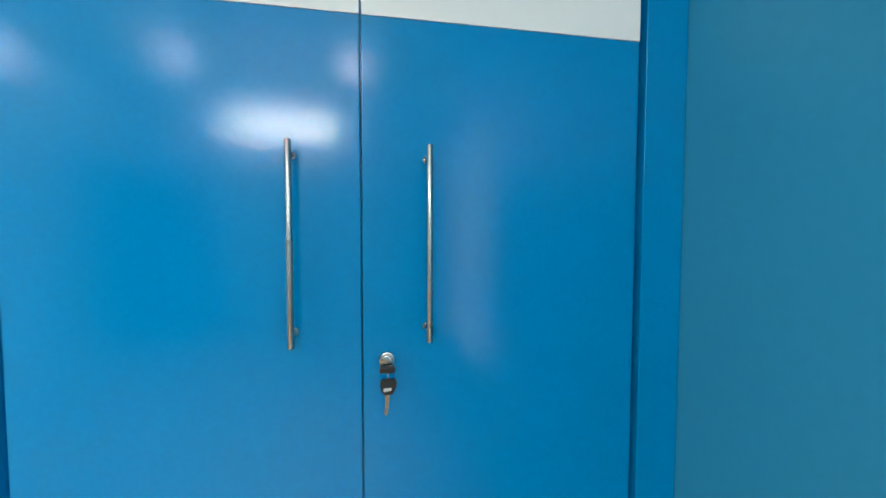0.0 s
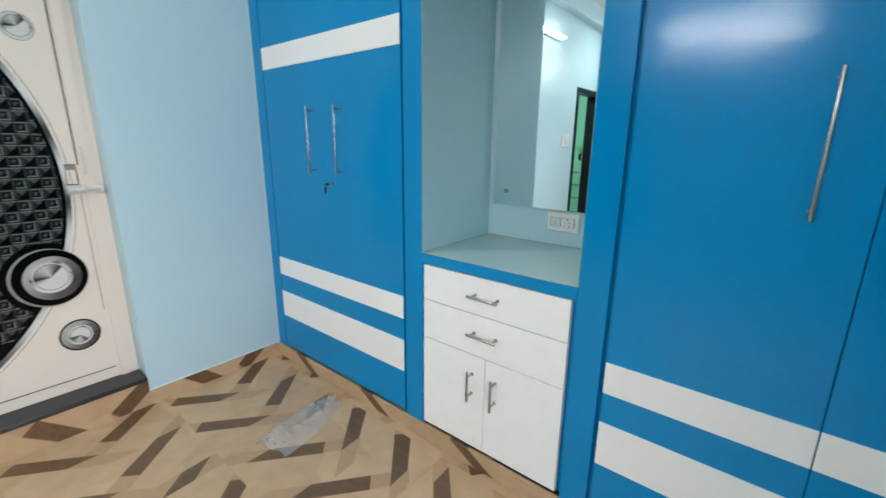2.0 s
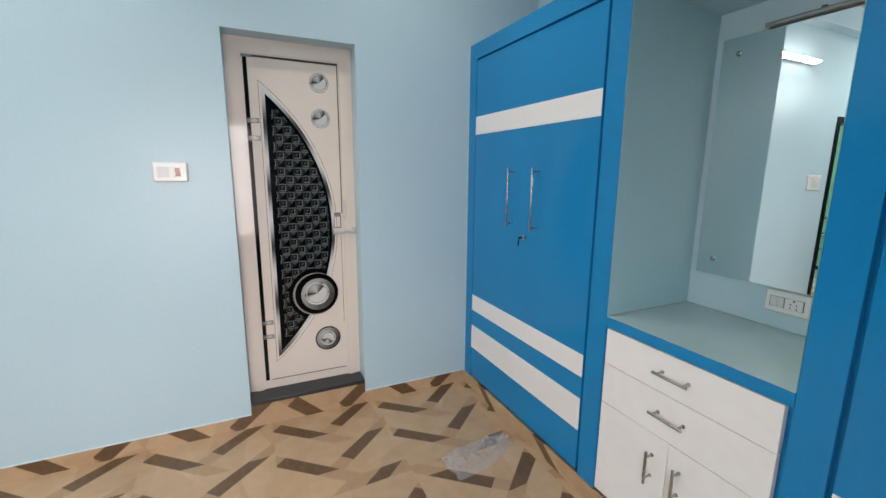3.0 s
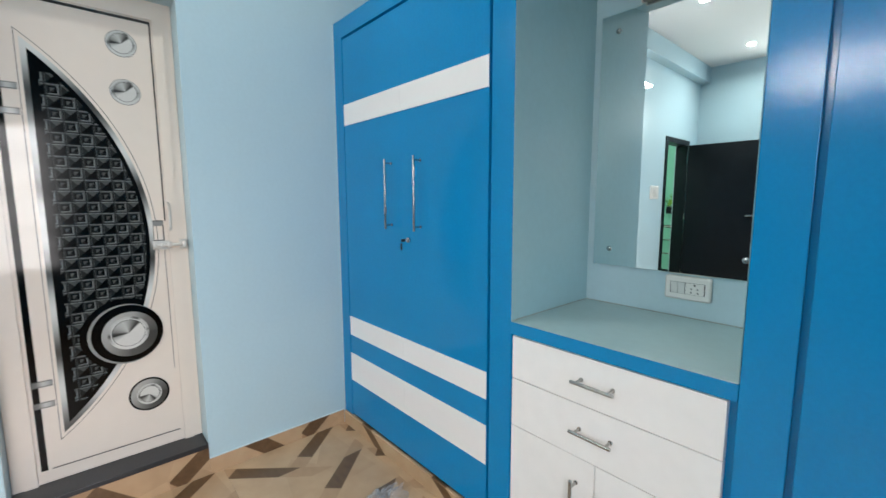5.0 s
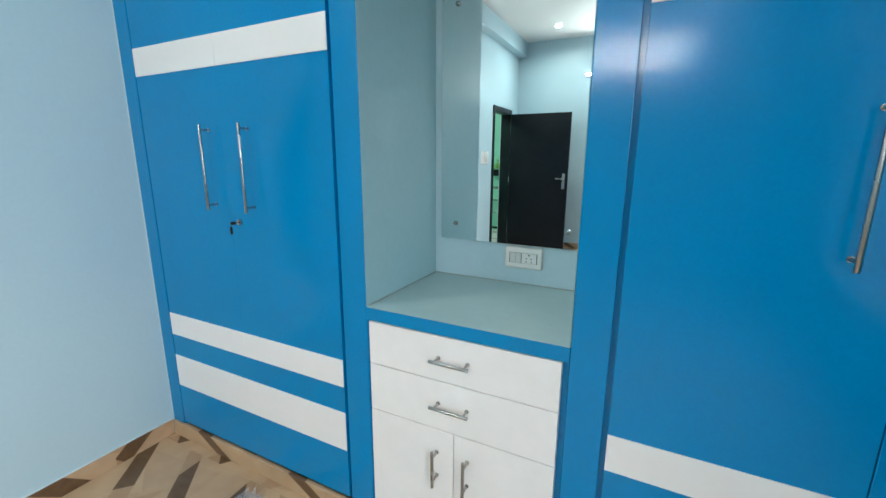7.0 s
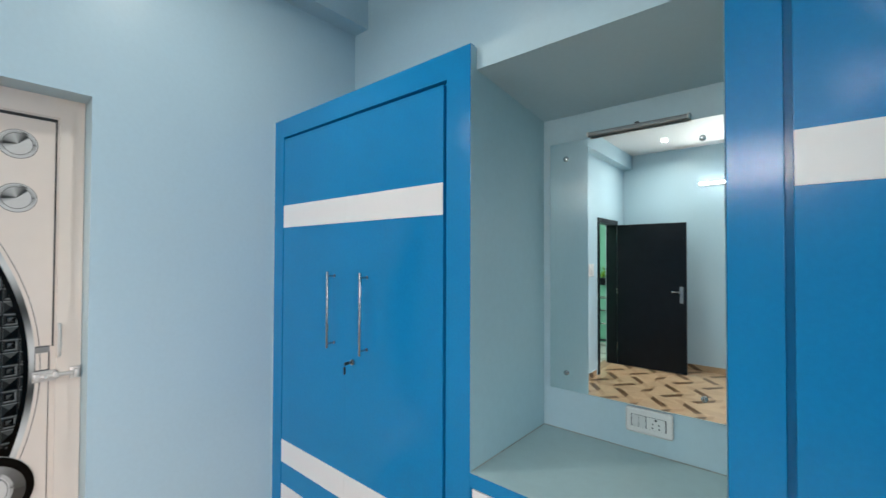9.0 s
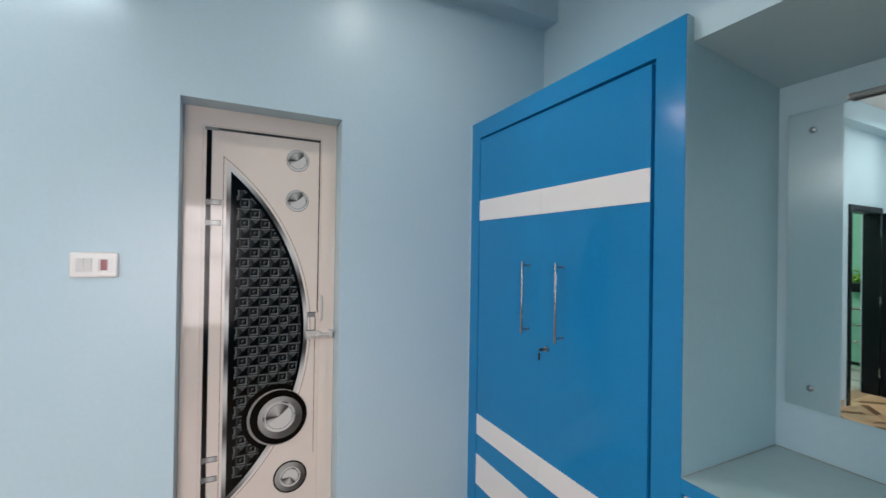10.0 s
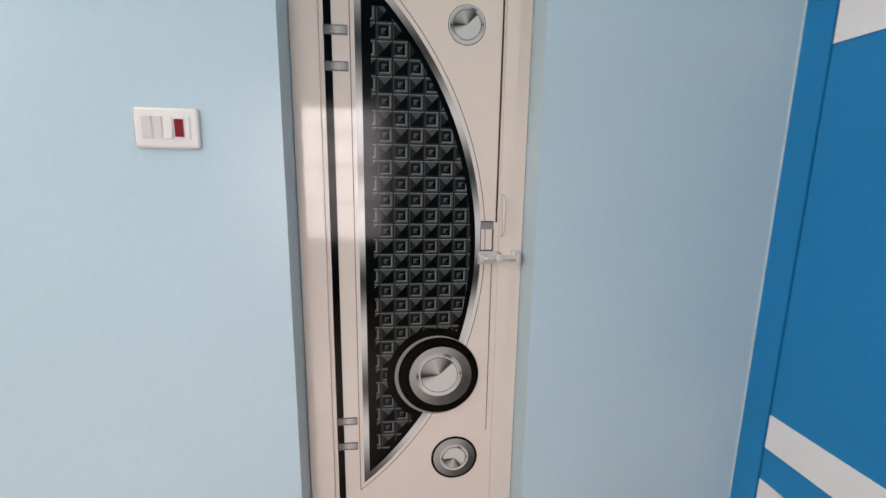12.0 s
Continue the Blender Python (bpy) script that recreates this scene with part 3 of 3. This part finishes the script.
SHADES = [material("printed_grey_" + n2, c, 0.10, vary=0.1, bump=0.0, spec=0.13) for n2, c in (("dark", (0.002, 0.002, 0.002)), ("deep", (0.016, 0.017, 0.017)), ("mid", (0.058, 0.062, 0.062)), ("pale", (0.18, 0.195, 0.195)))]
LINE = material("printed_line_and_gap", (0.03, 0.027, 0.025), 0.3, vary=0.1, bump=0.0)

# the crescent: a straight side and an arc bulging towards the lock
TIP, FOOT, BULGE = (-1.176, 1.858), (-1.168, 0.311), -0.798
_half = (TIP[1] - FOOT[1]) / 2
_sag = BULGE + 1.172
ARC_R = (_half ** 2 + _sag ** 2) / (2 * _sag)
ARC_C = (BULGE - ARC_R, (TIP[1] + FOOT[1]) / 2)


def crescent(inset, steps=48):
    """Outline of the crescent shrunk by inset."""
    left, r = -1.172 + inset, ARC_R - inset
    h = math.sqrt(r * r - (left - ARC_C[0]) ** 2)
    a = math.atan2(h, left - ARC_C[0])
    return [(ARC_C[0] + r * math.cos(a - 2 * a * i / steps), ARC_C[1] + r * math.sin(a - 2 * a * i / steps)) for i in range(steps + 1)]


part("outline", sheet(crescent(0.0), 0.0006, on_leaf), LINE, leaf)
part("margin", sheet(crescent(0.0022), 0.0010, on_leaf), CREAM, leaf)
part("silver_band", sheet(crescent(0.013), 0.0016, on_leaf), PRINT_GREY, leaf, "brushed silver band of the crescent")
part("black_field", sheet(crescent(0.030), 0.0022, on_leaf), PRINT_DARK, leaf, "black field of the crescent")


def clipped(poly, outline):
    """The part of a polygon that lies inside a convex outline (clockwise)."""
    for p, q in zip(outline, outline[1:] + outline[:1]):
        out = []
        side = [(q[0] - p[0]) * (v - p[1]) - (q[1] - p[1]) * (u - p[0]) for u, v in poly]
        for k, (u, v) in enumerate(poly):
            a, b = side[k - 1], side[k]
            if (a <= 0) != (b <= 0):
                t = a / (a - b)
                out.append(tuple(poly[k - 1][c] + t * ((u, v)[c] - poly[k - 1][c]) for c in (0, 1)))
            if b <= 0:
                out.append((u, v))
        poly = out
        if len(poly) < 3:
            return []
    return poly


def pattern():
    """Printed rows of small pyramids and framed squares inside the crescent."""
    bm = bmesh.new()
    sx, sz, z0, y0, edge = 0.042, 0.0435, 0.3735, -1.146, crescent(0.044, 24)
    edge = [p for p in edge if p[0] > -1.118]
    edge = edge + [(-1.118, edge[-1][1]), (-1.118, edge[0][1])]

    def poly(pts, shade):
        pts = clipped(pts, edge)
        if pts:
            bm.faces.new([bm.verts.new(on_leaf(u, v, 0.0026)) for u, v in pts]).material_index = shade

    for j in range(34):
        for i in range(9):
            a, b = y0 + i * sx, z0 + j * sz
            ins = lambda e: [(a + e * sx, b + e * sz), (a + sx - e * sx, b + e * sz), (a + sx - e * sx, b + sz - e * sz), (a + e * sx, b + sz - e * sz)]
            mid = (a + sx / 2, b + sz / 2)

            def rings(steps):
                for e0, e1, sh in steps:
                    p4, q4 = ins(e0), ins(e1)
                    for k in range(4):
                        poly([p4[k], p4[(k + 1) % 4], q4[(k + 1) % 4], q4[k]], sh[k])

            if (i + j) % 2:
                rings(((0.02, 0.07, (1, 1, 3, 2)),))
                p4, tones = ins(0.07), (0, 0, 2, 1)
            else:
                rings(((0.02, 0.06, (1, 1, 3, 2)), (0.06, 0.15, (2, 2, 2, 1)), (0.15, 0.21, (3, 3, 1, 1)), (0.21, 0.31, (0, 0, 0, 0))))
                p4, tones = ins(0.31), (1, 0, 2, 2)
            for k in range(4):
                poly([p4[k], p4[(k + 1) % 4], mid], tones[k])
    return bm


part("pyramid_pattern", pattern(), SHADES, leaf, "grey and black pyramid squares")


def disc(u, v, r, w, mat, label=""):
    part("disc", sheet([(u + r * math.cos(i * math.pi / 24), v + r * math.sin(i * math.pi / 24)) for i in range(48)], w, on_leaf), mat, leaf, label)


def printed_ramp(name, stops, centre=None, span=None):
    """Printed silver whose tone runs round a centre (stops in degrees) or along the leaf's width."""
    mat = material(name, (0.5, 0.48, 0.45), 0.16, vary=0.05, grain=120, bump=0.0)
    n, l = mat.node_tree.nodes, mat.node_tree.links
    tc, sep, ramp = n.new("ShaderNodeTexCoord"), n.new("ShaderNodeSeparateXYZ"), n.new("ShaderNodeValToRGB")
    l.new(tc.outputs["Object"], sep.inputs[0])

    def step(op, a, c):
        m = n.new("ShaderNodeMath")
        m.operation = op
        l.new(a, m.inputs[0])
        if isinstance(c, float):
            m.inputs[1].default_value = c
        else:
            l.new(c, m.inputs[1])
        return m.outputs[0]

    if centre:
        angle = step('ARCTAN2', step('SUBTRACT', sep.outputs[2], centre[1]), step('SUBTRACT', sep.outputs[1], centre[0]))
        place = step('FLOORED_MODULO', step('DIVIDE', angle, 2 * math.pi), 1.0)
        stops = [(d / 360, c) for d, c in stops]
    else:
        place = step('DIVIDE', step('SUBTRACT', sep.outputs[1], span[0]), span[1] - span[0])
    l.new(place, ramp.inputs[0])
    for i, (p, c) in enumerate(stops):
        e = ramp.color_ramp.elements[i] if i < 2 else ramp.color_ramp.elements.new(p)
        e.position, e.color = p, (c, c * 0.97, c * 0.92, 1)
    l.new(ramp.outputs[0], next(k for k in n if k.type == 'HUE_SAT').inputs["Color"])
    return mat


SPUN = [material("spun_silver_" + n2, (c, c * 0.97, c * 0.93), 0.2, vary=0.06, bump=0.0) for n2, c in (("soot", 0.05), ("slate", 0.12), ("grey", 0.24), ("white", 0.60))]
DISH = ((0, 0.60), (39, 0.62), (47, 0.04), (58, 0.07), (82, 0.26), (108, 0.46), (140, 0.36), (164, 0.20), (176, 0.05), (187, 0.03), (193, 0.30), (215, 0.60))
SMALL_DISH = ((0, 0.62), (178, 0.60), (186, 0.03), (196, 0.06), (215, 0.22), (250, 0.52), (278, 0.30), (296, 0.08), (306, 0.03), (314, 0.35), (330, 0.60))
RING = ((0, 0.10), (12, 0.40), (48, 0.46), (60, 0.12), (72, 0.14), (84, 0.42), (140, 0.50), (172, 0.34), (183, 0.07), (195, 0.30), (225, 0.60), (320, 0.58), (350, 0.36))
RIM = ((0, 0.07), (45, 0.14), (80, 0.32), (135, 0.40), (180, 0.34), (220, 0.24), (270, 0.09), (330, 0.055))


def dial(u, v, rings):
    """A printed dial: discs of falling radius, each a little prouder than the last."""
    for i, (r, tones) in enumerate(rings):
        mat = tones if not isinstance(tones, tuple) else printed_ramp("printed_dial", tones, (u, v))
        disc(u, v, r, 0.0008 + 0.0006 * i, mat)


for _v in (1.869, 1.683):
    dial(-0.866, _v, ((0.0505, SPUN[1]), (0.0485, SPUN[3]), (0.0455, RING), (0.0385, SPUN[1]), (0.0365, DISH)))
# large disc with a black collar
_collar = [(-0.936 + 0.150 * math.cos(i * math.pi / 32), 0.693 + 0.150 * math.sin(i * math.pi / 32)) for i in range(64)]
part("collar", sheet(clipped(_collar, crescent(0.030)), 0.0036, on_leaf), PRINT_DARK, leaf, "black collar of the large disc")
disc(-0.936, 0.693, 0.127, 0.0044, SPUN[2], "grey rim")
disc(-0.930, 0.693, 0.122, 0.0052, PRINT_DARK, "black ring")
disc(-0.924, 0.690, 0.095, 0.0060, printed_ramp("printed_dial", RIM, (-0.924, 0.690)), "brushed grey band")
disc(-0.929, 0.696, 0.070, 0.0066, printed_ramp("printed_dial", RING, (-0.929, 0.696)), "brushed silver ring")
disc(-0.929, 0.696, 0.0605, 0.0072, SPUN[3])
disc(-0.929, 0.696, 0.0575, 0.0078, SPUN[1])
disc(-0.929, 0.696, 0.0550, 0.0084, printed_ramp("printed_dial", DISH, (-0.929, 0.696)), "brushed silver dish")
dial(-0.877, 0.408, ((0.0735, PRINT_DARK), (0.0665, RIM), (0.0450, SPUN[3]), (0.0420, RING), (0.0365, SPUN[1]), (0.0345, SMALL_DISH)))

# printed lines and small silver bars of the leaf; dark strips as edge gaps
def strip(u0, u1, v0, v1, mat, w=0.0012, name="line"):
    part(name, sheet([(u0, v0), (u1, v0), (u1, v1), (u0, v1)], w, on_leaf), mat, leaf)


# black strip painted in place of the shaded recess left of the leaf
strip(-1.237, -1.217, 0.205, 1.966, PRINT_DARK)
# dark strip for the shaded gap between leaf and frame head
strip(-1.243, -0.765, 1.966, 1.977, LINE)
strip(-1.243, -1.192, 1.963, 1.977, SPUN[2], 0.002, "label")
# the same gap darkness drawn down the lock side
strip(-0.7705, -0.7655, 1.16, 1.966, LINE)
strip(-0.7785, -0.7765, 0.50, 1.05, LINE)
strip(-1.205, -0.775, 0.204, 0.208, LINE)
BAR = printed_ramp("printed_bar", ((0, 0.10), (0.25, 0.16), (0.55, 0.50), (0.75, 0.42), (1, 0.22)), span=(-1.238, -1.176))
for _v in (1.655, 1.567, 0.552, 0.468):
    strip(-1.238, -1.176, _v - 0.010, _v + 0.010, BAR, 0.002, "silver_bar")
    strip(-1.238, -1.176, _v + 0.010, _v + 0.0125, LINE, 0.002)
    strip(-1.238, -1.176, _v - 0.0115, _v - 0.008, SPUN[1], 0.0024)
strip(-0.814, -0.776, 1.140, 1.160, SPUN[2], 0.002, "silver_bar")
strip(-0.814, -0.776, 1.160, 1.164, LINE, 0.002)
strip(-0.814, -0.812, 1.078, 1.14, LINE, 0.002)
strip(-0.814, -0.776, 1.076, 1.080, LINE, 0.002)
strip(-0.779, -0.775, 1.076, 1.14, LINE, 0.002)

# plastic pull and sliding bolt
_pull = []
for _i in range(9):
    a = math.pi * _i / 8
    _pull.append(Vector((BX + 0.004 + 0.020 * math.sin(a) ** 0.7, -0.752, 1.180 + 0.058 * math.cos(a))))
bolt_pull = [rod(p, q, 0.0055, 10) for p, q in zip(_pull, _pull[1:])]
CLEARISH = material("translucent_white_plastic", (0.56, 0.53, 0.50), 0.28, 0.15, vary=0.15, bump=0.02)
part("pull_handle", joined(*bolt_pull, box(BX, BX + 0.006, -0.759, -0.745, 1.228, 1.246, 0.002), box(BX, BX + 0.006, -0.759, -0.745, 1.114, 1.132, 0.002)), CLEARISH, leaf, "small off-white plastic pull")
part("sliding_bolt", joined(box(BX, BX + 0.008, -0.820, -0.750, 1.038, 1.076, 0.002), rod((BX + 0.014, -0.818, 1.057), (BX + 0.014, -0.700, 1.057), 0.008, 14, 0.002), box(BX + 0.006, BX + 0.022, -0.818, -0.803, 1.045, 1.070, 0.002), box(BX + 0.006, BX + 0.022, -0.768, -0.752, 1.045, 1.070, 0.002), rod((BX + 0.016, -0.788, 1.058), (BX + 0.034, -0.784, 1.052), 0.005, 10, 0.001)), CLEARISH, leaf, "off-white sliding bolt")
part("bolt_keeper", joined(box(-0.106, -0.098, -0.722, -0.692, 1.036, 1.078, 0.002), box(-0.102, -0.080, -0.712, -0.698, 1.042, 1.072, 0.004)), CLEARISH, bath, "off-white bolt keeper")

# ---- entry door, stair hall ----
entry = tagged(new("door_2"), "dark brown entry door, standing open against the wall", "door", kind="structure")
entry.matrix_world = Matrix.Translation((0, ENTRY_Y0, 0))
part("door_frame", face_with_holes(ENTRY_Y0 + 0.001, ENTRY_Y1 - 0.001, 0.0, ENTRY_TOP - 0.001, [(ENTRY_Y0 + 0.06, ENTRY_Y1 - 0.06, -0.001, ENTRY_TOP - 0.06)], -0.13, 0.012, lambda u, v, w: (w, u, v)), DARKWOOD, entry, "dark brown door frame")
LX0, LX1, LY = 0.03, 0.868, ENTRY_Y0 + 0.08
entry_leaf = part("leaf", box(LX0, LX1, LY - 0.036, LY, 0.008, 1.928, 0.002), DARKWOOD, entry, "dark brown door leaf")
part("lever_handle", joined(box(LX1 - 0.075, LX1 - 0.035, LY, LY + 0.006, 0.90, 1.11, 0.003), rod((LX1 - 0.055, LY + 0.005, 1.04), (LX1 - 0.055, LY + 0.045, 1.04), 0.009, 14), box(LX1 - 0.165, LX1 - 0.045, LY + 0.036, LY + 0.050, 1.03, 1.052, 0.005), rod((LX1 - 0.055, LY + 0.005, 0.95), (LX1 - 0.055, LY + 0.012, 0.95), 0.013, 16)), STEEL, entry_leaf, "steel lever handle with a tall backplate")
for _z in (0.25, 1.0, 1.75):
    part("hinge", rod((LX0 - 0.008, LY + 0.004, _z - 0.05), (LX0 - 0.008, LY + 0.004, _z + 0.05), 0.006, 10), STEEL, entry_leaf)

railing = thing("stair_railing", (-1.1, -5.2, 0), "steel stair railing with thin horizontal bars", "railing")
for _x in (-2.1, -1.2, -0.25):
    part("post", rod((_x, -5.2, -0.004), (_x, -5.2, 0.80), 0.018, 12), STEEL, railing)
part("handrail", rod((-2.15, -5.2, 0.80), (-0.2, -5.2, 0.80), 0.022, 16), STEEL, railing)
for _z in (0.58, 0.36):
    part("bar", rod((-2.1, -5.2, _z), (-0.25, -5.2, _z), 0.010, 10), STEEL, railing)
part("bottom_rail", rod((-2.1, -5.2, 0.08), (-0.25, -5.2, 0.08), 0.020, 12), DARKWOOD, railing, "dark bottom rail")
planter = thing("wall_planter", (-0.62, -5.45, 1.0), "small dark wall pot with a yellow-green plant", "plant")
part("pot", box(-0.69, -0.55, -5.449, -5.33, 1.00, 1.12, 0.012), DARKWOOD, planter, "dark pot")
random.seed(4)
_bm = bmesh.new()
for _i in range(70):
    c = Vector((-0.62 + random.gauss(0, 0.055), -5.38 + random.gauss(0, 0.03), 1.19 + random.gauss(0, 0.05)))
    a, b = Vector((random.gauss(0, 1), random.gauss(0, 1), random.gauss(0, 1))).normalized() * 0.035, Vector((random.gauss(0, 1), random.gauss(0, 1), random.gauss(0, 1))).normalized() * 0.014
    _bm.faces.new([_bm.verts.new(q) for q in (c - a, c + b, c + a, c - b)])
part("foliage", _bm, LEAF, planter, "yellow-green leaves")

# ---- lamps ----
def tube_light(m, label, h=0.60):
    """A tube on its batten; built along x at the origin, lamp side towards +y, then put at m."""
    t = thing("tube_light", (0, 0, 0), label, "lamp", "tube lights")
    part("batten", box(-h, h, 0.0, 0.035, -0.02, 0.02, 0.004), SWITCH, t, "white batten")
    part("tube", rod((0.02 - h, 0.055, 0), (h - 0.02, 0.055, 0), 0.011, 16), LAMPGLASS, t, "glowing tube")
    for x in (0.002 - h, h - 0.018):
        part("end_cap", box(x, x + 0.016, 0.034, 0.072, -0.016, 0.016, 0.003), SWITCH, t)
    t.matrix_world = m
    return t


tube_light(pose(1.55, ROOM_Y, 2.44), "lit white tube light on the far wall")
tube_light(pose(0.0, -2.12, 2.43, 0, 0, -90), "lit white tube light above the switches")
# bodies of all five, the added middle pair included
for _x, _y in DOWNLIGHTS:
    d = thing("downlight", (_x, _y, CEIL), "round white recessed ceiling lamp, lit; the middle pair is added", "lamp", "ceiling downlights")
    rim = bmesh.new()
    for _r0, _r1, _za, _zb in ((0.038, 0.050, CEIL - 0.006, CEIL - 0.001),):
        k = 32
        ins = [rim.verts.new((_x + _r0 * math.cos(2 * math.pi * i / k), _y + _r0 * math.sin(2 * math.pi * i / k), _za)) for i in range(k)]
        out = [rim.verts.new((_x + _r1 * math.cos(2 * math.pi * i / k), _y + _r1 * math.sin(2 * math.pi * i / k), _zb)) for i in range(k)]
        for i in range(k):
            rim.faces.new((ins[i], ins[(i + 1) % k], out[(i + 1) % k], out[i]))
    part("trim_ring", rim, SWITCH, d)
    part("diffuser", rod((_x, _y, CEIL - 0.004), (_x, _y, CEIL - 0.0005), 0.032, 32), SPOTGLASS, d)

# ---- window of the right wall ----
window = tagged(new("window_1"), "window with a white frame and horizontal grill bars", "window", kind="structure")
window.matrix_world = Matrix.Translation((ROOM_X, -2.0, 0.6))
part("window_frame", face_with_holes(WIN[0] + 0.001, WIN[1] - 0.001, WIN[2] + 0.001, WIN[3] - 0.001, [(WIN[0] + 0.05, WIN[0] + 0.52, WIN[2] + 0.05, WIN[3] - 0.05), (WIN[0] + 0.57, WIN[1] - 0.05, WIN[2] + 0.05, WIN[3] - 0.05)], ROOM_X + 0.06, ROOM_X + 0.11, lambda u, v, w: (w, u, v)), SWITCH, window, "white window frame")
for _z in (0.78, 0.94, 1.00, 1.31, 1.37, 1.64, 1.70):
    part("grill_bar", rod((ROOM_X + 0.05, WIN[0] + 0.02, _z), (ROOM_X + 0.05, WIN[1] - 0.02, _z), 0.010, 8), SWITCH, window)

# ---- crumpled clear plastic on the floor ----
def crumpled_film():
    bm = bmesh.new()
    nu, nv = 46, 20
    grid = {}
    for i in range(nu + 1):
        for j in range(nv + 1):
            a, b = i / nu, j / nv - 0.5
            width = 0.105 + 0.045 * math.sin(3.0 * a + 0.5) + 0.02 * noise.noise((a * 5, 0, 2))
            cx, cy = 0.755 - 0.085 * a, -0.485 + 0.375 * a
            px, py = cx + b * width * 1.25, cy + b * width * 0.35
            lift = max(0.0, 1 - (2 * b) ** 4) * (0.004 + 0.050 * abs(noise.noise((a * 6, b * 4, 0.3))) + 0.040 * abs(noise.noise((a * 14, b * 8, 4))))
            px += 0.012 * noise.noise((a * 8, b * 8, 7))
            py += 0.012 * noise.noise((a * 8, b * 8, 9))
            grid[i, j] = bm.verts.new((px, py, 0.0012 + lift))
    for i in range(nu):
        for j in range(nv):
            bm.faces.new((grid[i, j], grid[i + 1, j], grid[i + 1, j + 1], grid[i, j + 1]))
    return bm


tagged(link("plastic_wrapper", crumpled_film(), FILM), "crumpled clear plastic wrapper lying on the tiles", "wrapper")

# ---- floor tiles ----
_gap, _tw, _td = 0.0002, TILE_W / 2, TILE_P
for _i in range(-1, 5):
    for _j in range(-7, 3):
        a, b = max(-0.16, 0.638 + _i * _tw), min(ROOM_X + 0.02, 0.638 + (_i + 1) * _tw)
        c, d = max(ROOM_Y - 0.02, -0.635 + _j * _td), min(BACK_Y + 0.02, -0.635 + (_j + 1) * _td)
        if b - a > 0.01 and d - c > 0.01:
            part("tile", box(a + _gap, b - _gap, c + _gap, d - _gap, -0.009, 0.0, 0.0002), FLOOR, floor)
